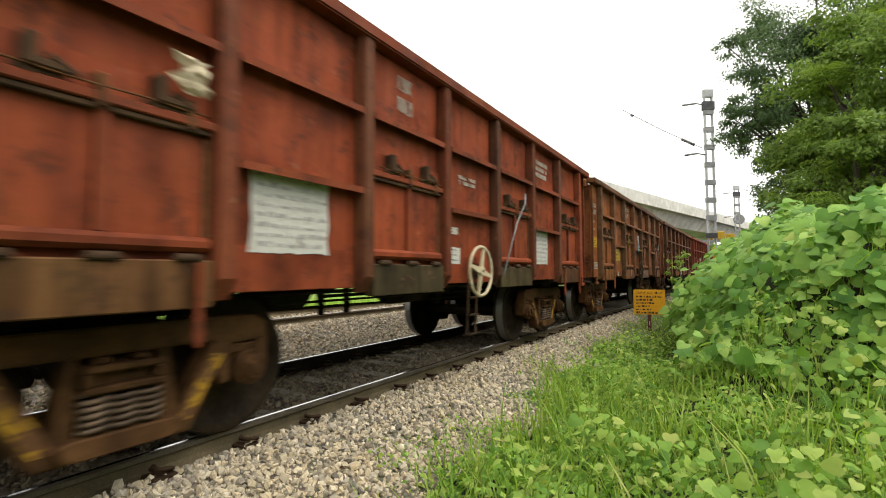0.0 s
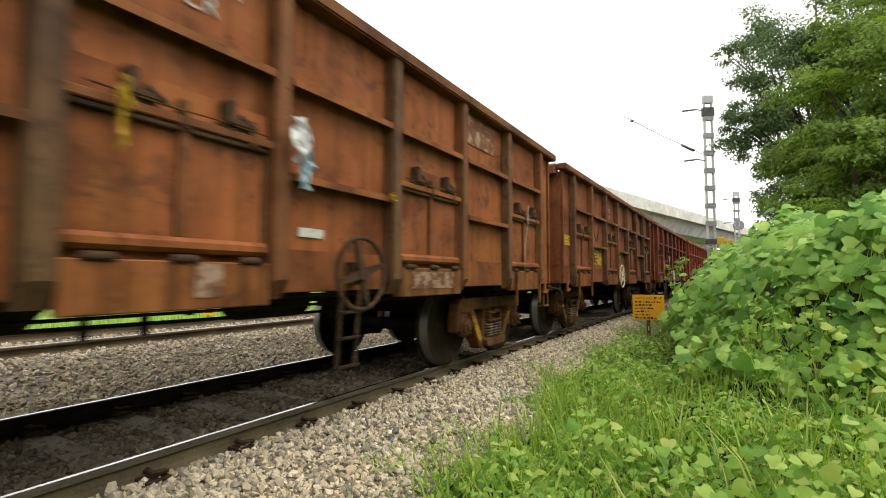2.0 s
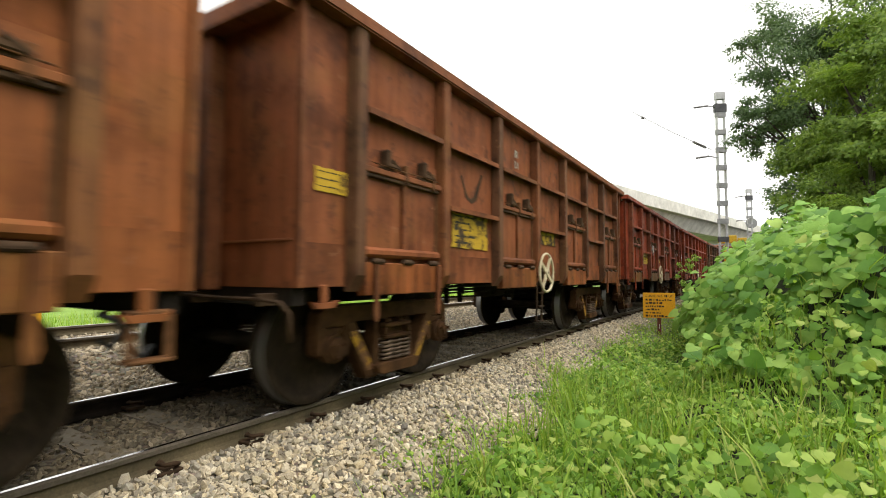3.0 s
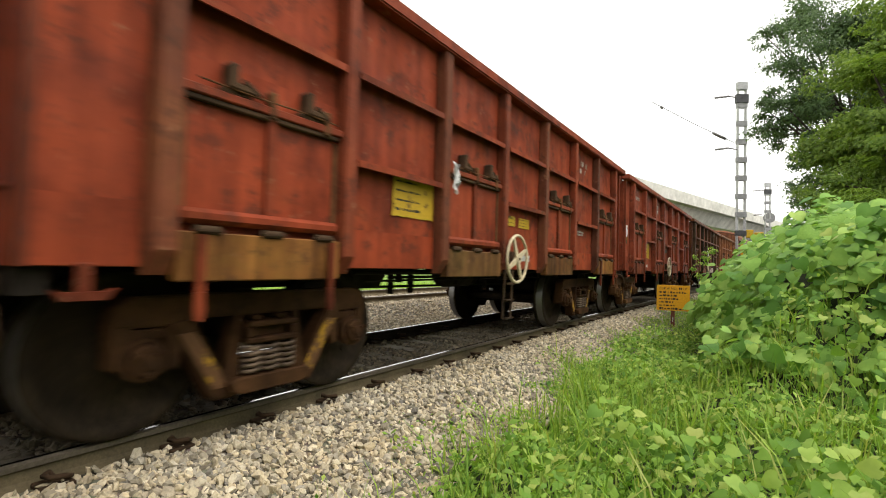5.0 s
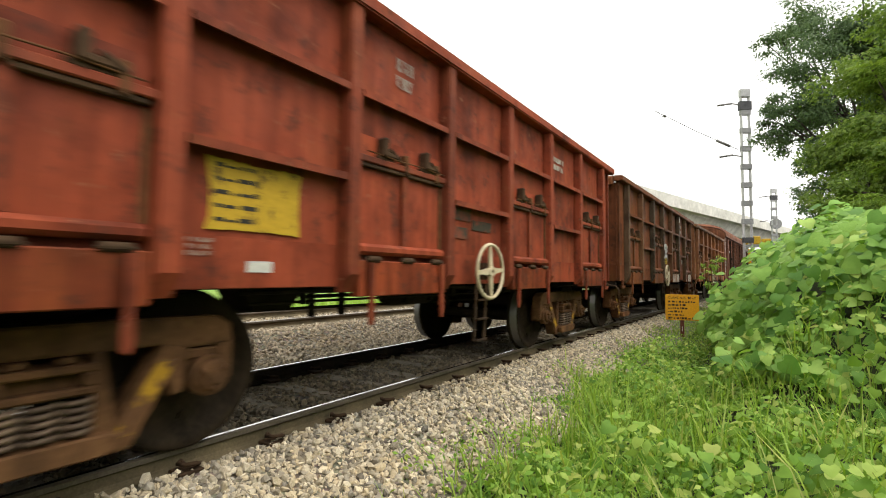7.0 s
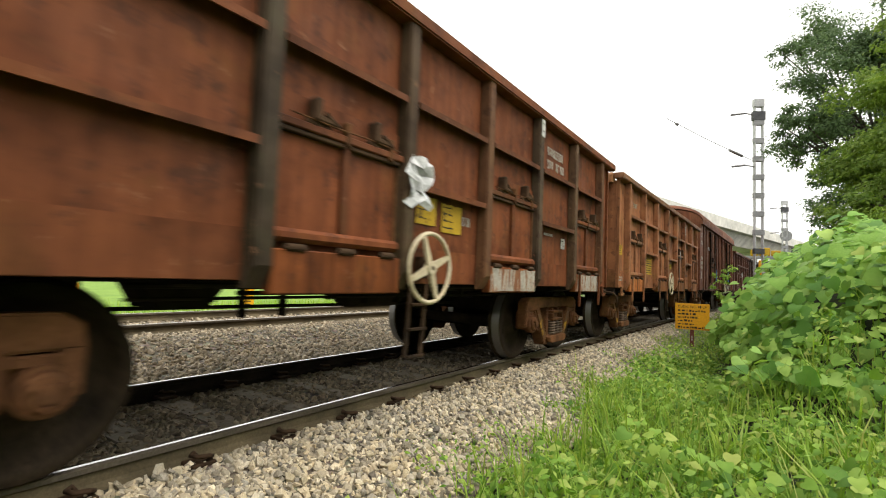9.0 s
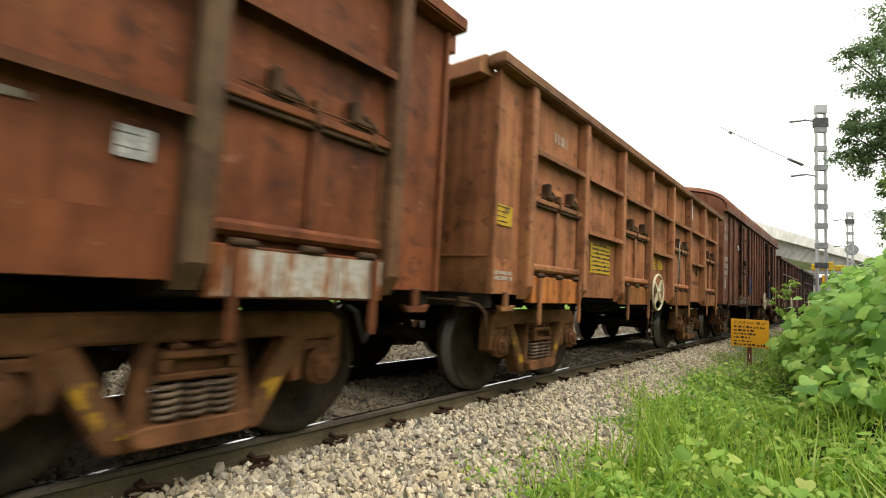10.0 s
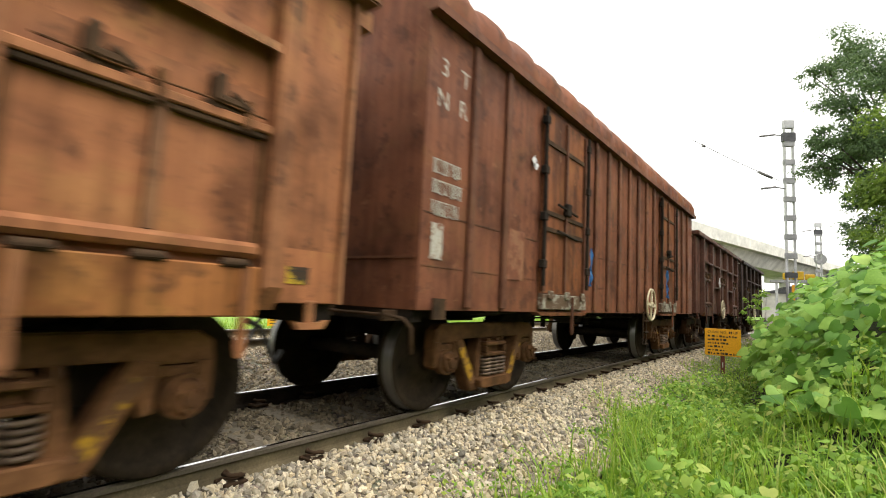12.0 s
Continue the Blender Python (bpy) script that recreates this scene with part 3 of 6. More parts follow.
def under_meshes():
    M = {}

    def keep(name, bm, mat, sm=False):
        M[name] = put(name, bm, mat, smooth_faces=sm).data
        bpy.data.objects.remove(bpy.data.objects[name])
    # end wall: sheet, three cross ribs, two posts
    bm = bmesh.new()
    box(bm, HALF - .02, HALF, -1.468, 1.468, 1.03, 3.10)
    keep("end_wall", bm, PAINT)
    bm = bmesh.new()
    prism(bm, [(HALF - .04, 3.235), (HALF - .04, 3.06), (HALF + .20, 3.04), (HALF + .20, 3.18), (HALF + .13, 3.235)], -1.43, 1.43)
    keep("end_coping", bm, PAINT_RIB)
    bm = bmesh.new()
    soft_box(bm, HALF + .0005, HALF + .14, -.075, .075, 1.0, 3.035, .012)
    keep("end_stanchion", bm, PAINT_RIB)
    bm = bmesh.new()
    soft_box(bm, HALF + .0005, HALF + .014, -1.45, 1.45, 1.365, 1.385, .003)
    keep("end_rib", bm, PAINT_RIB)
    # stirrup step under a corner, and the uncoupling lever with its hanging handle
    bm = bmesh.new()
    soft_box(bm, -.035, .035, -1.50, -1.44, .93, 1.04, .008)
    soft_box(bm, -.11, .11, -1.54, -1.40, .905, .935, .008)
    for x in (-.10, .10):
        soft_box(bm, x - .022, x + .022, -1.53, -1.515, .68, .906, .004)
    soft_box(bm, -.12, .12, -1.55, -1.44, .66, .682, .006)
    keep("stirrup_step", bm, RUSTY)
    bm = bmesh.new()
    tube(bm, [(-HALF - .14, -.15, .97), (-HALF - .15, -.8, .95), (-HALF - .14, -1.32, .95), (-HALF - .10, -1.46, .93), (-HALF - .07, -1.52, .86), (-HALF - .06, -1.53, .66)], .016, 6)
    for y in (-1.28, -.5):
        soft_box(bm, -HALF - .16, -HALF + .0, y - .025, y + .025, .90, .99, .006)
    keep("lever_rod", bm, GRIME)
    bm = bmesh.new()
    box(bm, -HALF + .03, HALF - .03, -1.46, 1.46, 1.13, 1.19)
    keep("floor_plate", bm, GRIME)
    # centre sill, headstocks, cross bearers
    bm = bmesh.new()
    box(bm, -HALF, HALF, -.2, .2, 1.01, 1.13)
    keep("centre_sill", bm, BLACK)
    bm = bmesh.new()
    box(bm, -.06, .06, -1.44, 1.44, .90, 1.129)
    keep("headstock", bm, BLACK)
    bm = bmesh.new()
    box(bm, -.05, .05, -1.42, 1.42, 1.02, 1.128)
    keep("cross_bearer", bm, BLACK)
    # body bolster over a bogie: tapered cross beam, centre casting, side bearers
    bm = bmesh.new()
    for y0, y1, z0, z1 in ((-1.40, -.55, .98, .84), (.55, 1.40, .84, .98)):
        vs = [bm.verts.new((x, y, z)) for y, zb in ((y0, z0), (y1, z1)) for x, z in ((-.30, zb), (.30, zb), (.30, 1.127), (-.30, 1.127))]
        for q in ((0, 1, 2, 3), (7, 6, 5, 4), (0, 4, 5, 1), (1, 5, 6, 2), (2, 6, 7, 3), (3, 7, 4, 0)):
            bm.faces.new([vs[k] for k in q])
    box(bm, -.75, .75, -.55, .55, .84, 1.127)
    box(bm, -1.25, 1.25, -.32, .32, .90, 1.126)
    bmesh.ops.recalc_face_normals(bm, faces=bm.faces[:])
    keep("body_bolster", bm, BLACK)
    # floor stringers under the side
    bm = bmesh.new()
    for y in (-1.36, 1.30):
        box(bm, -HALF + .2, HALF - .2, y, y + .06, 1.045, 1.126)
    keep("side_stringer", bm, BLACK)
    # air reservoir in its straps, and the brake cylinder's hopper-shaped box
    bm = bmesh.new()
    lathe(bm, [(-.46, .004), (-.45, .10), (-.40, .165), (-.34, .18), (.34, .18), (.40, .165), (.45, .10), (.46, .004)], 18)
    bmesh.ops.rotate(bm, verts=bm.verts[:], cent=(0, 0, 0), matrix=Matrix.Rotation(math.radians(90), 3, "Z"))
    bmesh.ops.translate(bm, verts=bm.verts[:], vec=(.28, -.35, .93))
    for x in (.02, .54):
        box(bm, x - .02, x + .02, -.54, -.16, .80, 1.12)
    keep("air_reservoir", bm, BLACK)
    bm = bmesh.new()
    prism(bm, [(-2.10, 1.0), (-1.46, 1.0), (-1.62, .80), (-1.98, .80)], -.50, -.10)
    for x in (-1.25, -.85, 1.15):
        box(bm, x - .014, x + .014, -.40, -.32, .70, 1.0)
    rod(bm, (-2.3, -.36, .80), (1.9, -.36, .76), .016, 6)
    rod(bm, (-1.3, -.36, .90), (1.4, -.36, .90), .020, 6)
    bmesh.ops.recalc_face_normals(bm, faces=bm.faces[:])
    keep("brake_cylinder", bm, BLACK)
    bm = bmesh.new()
    for y in (-.75, .6):
        rod(bm, (-2.3, y, .97), (2.3, y + .1, .95), .02, 6)
    rod(bm, (-2.2, -1.1, .99), (2.2, -1.1, .99), .016, 6)
    rod(bm, (-2.4, -1.0, .90), (2.4, -1.0, .90), .012, 6)
    for x in (-1.9, -.9, .3, 1.1, 1.9):
        box(bm, x - .02, x + .02, -1.03, -.97, .88, 1.0)
    rod(bm, (-.5, .75, 1.0), (.1, .75, 1.0), .09, 14)
    rod(bm, (.5, .3, 1.0), (1.3, .3, 1.0), .08, 12)
    keep("brake_gear", bm, BLACK)
    bm = bmesh.new()
    box(bm, HALF, HALF + .22, -.09, .09, .95, 1.10)
    prism(bm, [(HALF + .2, .88), (HALF + .43, .90), (HALF + .43, 1.16), (HALF + .2, 1.18)], -.14, .05)
    box(bm, HALF + .22, HALF + .46, .05, .15, .92, 1.14)
    keep("coupler", bm, GRIME)
    bm = bmesh.new()
    tube(bm, [(HALF - .02, -.5, .86), (HALF + .1, -.5, .80), (HALF + .22, -.45, .62), (HALF + .33, -.38, .5), (HALF + .44, -.32, .58)], .022, 6)
    keep("air_hose", bm, RUBBER)
    # bogie
    bm = bmesh.new()
    box(bm, -.2, .2, -1.05, 1.05, .60, .78)
    rod(bm, (0, 0, .76), (0, 0, .86), .22, 16)
    for x in (-.42, .42):
        box(bm, x - .05, x + .05, -.95, .95, .36, .46)
    keep("bogie", bm, BLACK)
    bm = bmesh.new()
    A, y0, y1 = AXLE, -1.20, -1.06
    prism(bm, [(-A - .17, .68), (-A - .15, .80), (-A - .06, .855), (-.55, .862), (.55, .862), (A + .06, .855), (A + .15, .80), (A + .17, .68), (A - .12, .675), (A - .30, .705), (-A + .30, .705), (-A + .12, .675)], y0, y1)
    for q in (-1, 1):
        # outer pedestal leg, inner pedestal toe, slanted brace, column
        prism(bm, [(q * (A + .17), .70), (q * (A + .165), .46), (q * (A + .10), .44), (q * (A + .06), .62), (q * (A + .05), .70)], y0 + .003, y1 - .003)
        prism(bm, [(q * (A - .12), .69), (q * (A - .145), .42), (q * (A - .21), .41), (q * (A - .27), .69)], y0 + .003, y1 - .003)
        prism(bm, [(q * (A - .13), .70), (q * (A - .27), .72), (q * .35, .37), (q * .24, .17), (q * .40, .175)], y0 - .012, y1 + .004)
        prism(bm, [(q * .21, .72), (q * .265, .72), (q * .335, .30), (q * .36, .19), (q * .22, .18)], y0 - .006, y1 - .006)
    bmesh.ops.recalc_face_normals(bm, faces=bm.faces[:])
    bmesh.ops.bevel(bm, geom=[e for e in bm.edges if abs(e.verts[0].co.y - e.verts[1].co.y) < .001], offset=.013, segments=2, affect="EDGES")
    keep("side_frame", bm, CAST)
    bm = bmesh.new()
    prism(bm, [(-.33, .285), (-.30, .215), (-.24, .195), (.24, .195), (.30, .215), (.33, .285), (.27, .305), (-.27, .305)], -1.285, -1.03)
    bmesh.ops.recalc_face_normals(bm, faces=bm.faces[:])
    bmesh.ops.bevel(bm, geom=bm.edges[:], offset=.010, segments=1, affect="EDGES")
    keep("spring_seat", bm, CAST)
    for key, q in (("brace_paint", -1), ("brace_paint_2", 1)):
        bm = bmesh.new()
        prism(bm, [(q * (A - .19), .62), (q * (A - .29), .63), (q * .37, .38), (q * .31, .25), (q * .40, .25)], y0 - .0165, y0 - .0125)
        bmesh.ops.recalc_face_normals(bm, faces=bm.faces[:])
        keep(key, bm, BRACE)
    # bolster end: a hollow cast box, open to the side
    bm = bmesh.new()
    for x0, x1, z0, z1 in ((-.205, .205, .625, .665), (-.205, .205, .515, .555), (-.205, -.155, .555, .625), (.155, .205, .555, .625)):
        soft_box(bm, x0, x1, -1.275, -1.03, z0, z1, .010)
    box(bm, -.15, .15, -1.20, -1.03, .556, .624)
    for q in (-1, 1):
        soft_box(bm, q * .10 - .035, q * .10 + .035, -1.23, -1.05, .666, .70, .008)
    keep("bolster_end", bm, CAST)
    bm = bmesh.new()
    for x in (-.145, 0, .145):
        pts = [(x + .058 * math.cos(a), -1.215 + .058 * math.sin(a), .308 + .205 * a / (6.28319 * 5.5)) for a in np.linspace(0, 6.28319 * 5.5, 66)]
        tube(bm, pts, .0145, 5)
    keep("coil_spring", bm, SPRING)
    bm = bmesh.new()
    soft_box(bm, -.10, .10, -1.17, -1.0, .42, .62, .02)
    soft_box(bm, -.125, .125, -1.185, -1.02, .60, .665, .012)
    rod(bm, (0, -1.15, .5), (0, -1.235, .5), .122, 20)
    rod(bm, (0, -1.23, .5), (0, -1.275, .5), .105, 20, .080)
    rod(bm, (0, -1.28, .5), (0, -1.295, .5), .045, 12)
    for i in range(3):
        a = 2.09 * i + .5
        rod(bm, (.070 * math.cos(a), -1.27, .5 + .070 * math.sin(a)), (.070 * math.cos(a), -1.305, .5 + .070 * math.sin(a)), .017, 6)
    keep("axle_box", bm, CAST)
    bm = bmesh.new()
    for q in (-1, 1):
        lathe(bm, [(q * .80, .46), (q * .80, .525), (q * .825, .525), (q * .845, .502), (q * .955, .496), (q * .962, .485), (q * .962, .42), (q * .915, .40), (q * .90, .20), (q * .965, .14), (q * .965, .09), (q * .79, .09), (q * .79, .16), (q * .84, .22), (q * .845, .40)], 36)
        for f in bm.faces:
            c = f.calc_center_median()
            if abs(c.y) > .85 and abs(c.y) < .955 and math.hypot(c.x, c.z) > .48:
                f.material_index = 1
        for i in range(3):
            a = 2.09 * i
            rod(bm, (.3 * math.cos(a), q * .89, .3 * math.sin(a)), (.3 * math.cos(a), q * .915, .3 * math.sin(a)), .035, 6)
    rod(bm, (0, -1.1, 0), (0, 1.1, 0), .075, 12)
    bmesh.ops.recalc_face_normals(bm, faces=bm.faces[:])
    keep("wheelset", bm, [WHEEL, TREAD])
    # hand brake
    bm = bmesh.new()
    R = .285
    tube(bm, [(R * math.cos(a), 0, R * math.sin(a)) for a in np.linspace(0, 6.28319, 33)[:-1]], .019, 7, True)
    for i in range(4):
        a = .45 + 1.5708 * i
        d = Vector((math.cos(a), 0, math.sin(a)))
        sp = d.cross(Vector((0, 1, 0)))
        w = [bm.verts.new(p) for p in (d * .04 + sp * .035 + Vector((0, -.012, 0)), d * .04 - sp * .035 + Vector((0, -.012, 0)), d * R - sp * .016 + Vector((0, -.012, 0)), d * R + sp * .016 + Vector((0, -.012, 0)),
                                       d * .04 + sp * .035 + Vector((0, .012, 0)), d * .04 - sp * .035 + Vector((0, .012, 0)), d * R - sp * .016 + Vector((0, .012, 0)), d * R + sp * .016 + Vector((0, .012, 0)))]
        for f in ((0, 1, 2, 3), (7, 6, 5, 4), (0, 4, 5, 1), (1, 5, 6, 2), (2, 6, 7, 3), (3, 7, 4, 0)):
            bm.faces.new([w[j] for j in f])
    rod(bm, (0, -.03, 0), (0, .03, 0), .055, 12)
    keep("hand_wheel", bm, CREAM)
    bm = bmesh.new()
    for x in (-.11, .10):
        prism(bm, [(x - .022, 1.03), (x + .022, 1.03), (x - .028, .44), (x - .072, .44)], -1.525, -1.510)
    for z, dx in ((.44, -.05), (.66, -.032), (.86, -.015)):
        soft_box(bm, -.115 + dx, .105 + dx, -1.56, -1.5255, z - .012, z + .012, .004)
    bmesh.ops.recalc_face_normals(bm, faces=bm.faces[:])
    keep("step_ladder", bm, GRIME)
    bm = bmesh.new()
    rod(bm, (0, -1.66, 0), (0, -.9, 0), .02, 8)
    box(bm, -.05, .05, -1.56, -1.50, -.09, .09)
    keep("brake_spindle", bm, GRIME)
    return M


SIDE, UNDER = side_meshes(), under_meshes()
WHEELS = []


def tint(thing, colour):
    for o in thing.children_recursive:
        o.color = (*colour, 1)


def bogie_tint(wagon, colour):
    for o in wagon.children:
        if o.name.startswith("bogie"):
            for q in o.children_recursive:
                q.color = (*colour, 1)


def frame_parts(wagon, half=HALF):
    place("centre_sill", UNDER["centre_sill"], wagon, "", Matrix.Diagonal((half / HALF, 1, 1, 1)))
    for x in (BOGIE_SET + BOGIE_IN - half, BOGIE_SET + half - BOGIE_IN):
        place("body_bolster", UNDER["body_bolster"], wagon, "", pose(x, 0, 0))
    place("side_stringer", UNDER["side_stringer"], wagon, "", Matrix.Diagonal((half / HALF, 1, 1, 1)))
    for name in ("air_reservoir", "brake_cylinder"):
        place(name, UNDER[name], wagon)
    for x in (-half + .08, half - .08):
        place("headstock", UNDER["headstock"], wagon, "", pose(x, 0, 0))
    for x in (BOGIE_IN - half - .12, BOGIE_IN - half + .12, -1.3, 0, 1.3, half - BOGIE_IN - .12, half - BOGIE_IN + .12):
        place("cross_bearer", UNDER["cross_bearer"], wagon, "", pose(x, 0, 0))


def running_gear(wagon, reach, half=HALF):
    for x in (BOGIE_SET - reach, BOGIE_SET + reach):
        bogie = place("bogie", UNDER["bogie"], wagon, "", pose(x, 0, 0))
        for turn in (0, 180):
            t = pose(0, 0, 0, 0, 0, turn)
            place("side_frame", UNDER["side_frame"], bogie, "rust-brown cast side frame", t)
            for key in ("brace_paint", "brace_paint_2"):
                place("brace_paint", UNDER[key], bogie, "worn yellow paint on the frame's brace", t)
            place("bolster_end", UNDER["bolster_end"], bogie, "", t)
            place("spring_seat", UNDER["spring_seat"], bogie, "", t)
            place("coil_spring", UNDER["coil_spring"], bogie, "dusty coil springs", t)
            for a in (-AXLE, AXLE):
                place("axle_box", UNDER["axle_box"], bogie, "", pose(a, 0, 0, 0, 0, turn))
        for a in (-AXLE, AXLE):
            w = place("wheelset", UNDER["wheelset"], bogie, "dark steel wheels on one axle", pose(a, 0, .5))
            WHEELS.append((w, a))
    for turn in (0, 180):
        t = pose(0, 0, 0, 0, 0, turn) @ pose(half - HALF, 0, 0)
        place("coupler", UNDER["coupler"], wagon, "", t)
        place("air_hose", UNDER["air_hose"], wagon, "", t)
        place("uncoupling_lever", UNDER["lever_rod"], wagon, "bent uncoupling lever with a hanging handle", pose(0, 0, 0, 0, 0, turn) @ pose(HALF - half, 0, 0))
    place("brake_gear", UNDER["brake_gear"], wagon, "", Matrix.Diagonal((half / HALF, 1, 1, 1)))


def hand_brake(wagon, x, turn=0):
    place("hand_wheel", UNDER["hand_wheel"], wagon, "cream-painted hand brake wheel with four spokes", pose(x, -1.625, 1.165, 0, turn, 0))
    place("brake_spindle", UNDER["brake_spindle"], wagon, "", pose(x, 0, 1.165))
    place("step_ladder", UNDER["step_ladder"], wagon, "", pose(x, 0, 0))


def open_wagon(colour, label, brake_at, wheel_turn=0, bays=7, half=HALF, stops=False, stirrups=False):
    wagon = new("open_wagon")
    tagged(wagon, label, "freight wagon", group="wagons of the goods train")
    posts = [(i - bays / 2) * 1.3 for i in range(bays + 1)]
    long = Matrix.Diagonal((half / HALF, 1, 1, 1))
    frame_parts(wagon, half)
    place("floor_plate", UNDER["floor_plate"], wagon, "", long)
    for turn in (0, 180):
        t = pose(0, 0, 0, 0, 0, turn)
        place("end_wall", UNDER["end_wall"], wagon, "", t @ pose(half - HALF, 0, 0))
        place("end_coping", UNDER["end_coping"], wagon, "", t @ pose(half - HALF, 0, 0))
        place("end_rib", UNDER["end_rib"], wagon, "", t @ pose(half - HALF, 0, 0))
        for y in (-.56, -.30, .30, .56):
            place("end_stanchion", UNDER["end_stanchion"], wagon, "", t @ pose(half - HALF, y, 0))
        place("side_panel", SIDE["side_panel"], wagon, "", t @ long)
        place("top_rail", SIDE["top_rail"], wagon, "", t @ long)
        for x in posts:
            place("post", SIDE["post"], wagon, "", t @ pose(x, 0, 0))
        for i in range(bays):
            mid = posts[i] + .65
            place("rib", SIDE["rib"], wagon, "", t @ pose(mid, 0, 2.50))
            if i % 2:
                place("rib", SIDE["rib"], wagon, "", t @ pose(mid, 0, 1.84))
                place("lower_plate", SIDE["lower_plate"], wagon, "", t @ pose(mid, 0, 0))
                continue
            door = place("door", SIDE["door"], wagon, "side door with locking bar above a dark shade strip", t @ pose(mid, 0, 0))
            place("locking_bar", SIDE["locking_bar"], door)
            for x in (-.55, .55):
                place("door_edge", SIDE["door_edge"], door, "", pose(x, 0, 0))
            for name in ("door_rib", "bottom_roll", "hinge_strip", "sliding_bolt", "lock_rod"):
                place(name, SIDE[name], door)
            for x in (-.26, .30):
                place("latch", SIDE["latch"], door, "", pose(x, -1.54, 2.07) @ Matrix.Scale(1.15, 4) @ pose(0, 1.54, -2.07))
            for x in (-.42, 0, .42):
                place("hinge", SIDE["hinge"], door, "", pose(x, 0, 0))
            place("skirt", SIDE["skirt"], wagon, "worn skirt plate under the door", t @ pose(mid, 0, 0))
            if stops or i in (0, bays - 1):
                for x in (-.47, .47):
                    place("door_stop", SIDE["door_stop"], wagon, "", t @ pose(mid + x, 0, 0))
        for x in (-half + .25, half - .25):
            place("tow_bracket", SIDE["tow_bracket"], wagon, "", t @ pose(x, 0, 0))
            place("end_plate", SIDE["end_plate"], wagon, "", t @ pose(x, 0, 0))
            place("corner_strip", SIDE["corner_strip"], wagon, "", t @ pose(math.copysign(half - .02, x), 0, 0))
        if stirrups:
            place("stirrup_step", UNDER["stirrup_step"], wagon, "rusty stirrup step under the corner", t @ pose(half - .22, 0, 0))
    running_gear(wagon, half - BOGIE_IN, half)
    hand_brake(wagon, brake_at, wheel_turn)
    tint(wagon, colour)
    return wagon


def stencil(wagon, x, z, w, h, mat, lines=5, label="yellow stencilled data patch", y=-1.4995, seed=0, lw=.7, ink=INK, name="data_patch"):
    """A ragged painted patch with unreadable lines of writing on the wagon's side."""
    rnd = random.Random(seed + int(x * 100))
    bm = bmesh.new()
    n = 14
    pts = []
    for i in range(n):
        pts.append((x - w / 2 + w * i / n, z - h / 2 + rnd.uniform(0, .03) * h))
    for i in range(5):
        pts.append((x + w / 2 - rnd.uniform(0, .04) * w, z - h / 2 + h * i / 5))
    for i in range(n):
        pts.append((x + w / 2 - w * i / n, z + h / 2 - rnd.uniform(0, .05) * h))
    for i in range(5):
        pts.append((x - w / 2 + rnd.uniform(0, .04) * w, z + h / 2 - h * i / 5))
    prism(bm, pts, y, y - .0035)
    bmesh.ops.recalc_face_normals(bm, faces=bm.faces[:])
    ob = put(name, bm, mat, wagon, label)
    if lines:
        bm = bmesh.new()
        for i in range(lines):
            zz = z + h / 2 - h * (i + .7) / (lines + .4)
            u = x - w * .42
            while u < x + w * (lw - .5):
                k = rnd.uniform(.04, .16) * w
                box(bm, u, min(u + k, x + w * .46), y - .0055, y - .0036, zz, zz + h * rnd.uniform(.03, .07))
                u += k + rnd.uniform(.01, .05) * w
        put("small_writing", bm, ink, ob)["kind"] = "stuff"
    return ob


def bars(wagon, x, z, w, h, rows, mat, label, y=-1.4995, seed=1, fill=.75):
    """Rows of blurred stencilled characters, as plain bars."""
    rnd = random.Random(seed)
    for r in range(rows):
        zz = z + h / 2 - h * (r + 1) / rows
        u = x - w / 2
        while u < x + w / 2:
            k = w * rnd.uniform(.07, .12)
            if rnd.random() < fill + .2:
                bm = bmesh.new()
                low, high = zz + rnd.uniform(0, .1) * h / rows, zz + h / rows * .72
                t = min(.022, k * .3)
                if w / k > 6 and h / rows > .11:
                    # a blocky stroke figure of the character's size
                    box(bm, u, u + t, y - .003, y, low, high)
                    box(bm, u + t, u + k, y - .003, y, high - t, high)
                    if rnd.random() < .7:
                        box(bm, u + k - t, u + k, y - .003, y, low, high - t)
                    if rnd.random() < .7:
                        box(bm, u + t, u + k - t, y - .003, y, low, low + t)
                else:
                    box(bm, u, u + k, y - .003, y, low, high)
                put("character", bm, mat, wagon, label)
            u += k + w * .04


def lettering(wagon, text, x, z, size, mat, label="", y=-1.501):
    """Readable letters on a wagon's side."""
    cu = bpy.data.curves.new("lettering", "FONT")
    cu.body, cu.size, cu.extrude = text, size, .001
    tmp = bpy.data.objects.new("lettering", cu)
    scene.collection.objects.link(tmp)
    me = bpy.data.meshes.new_from_object(tmp.evaluated_get(bpy.context.evaluated_depsgraph_get()))
    bpy.data.objects.remove(tmp)
    me.materials.clear()
    me.materials.append(mat)
    return place("lettering", me, wagon, label, pose(x, y, z, 90, 0, 0))


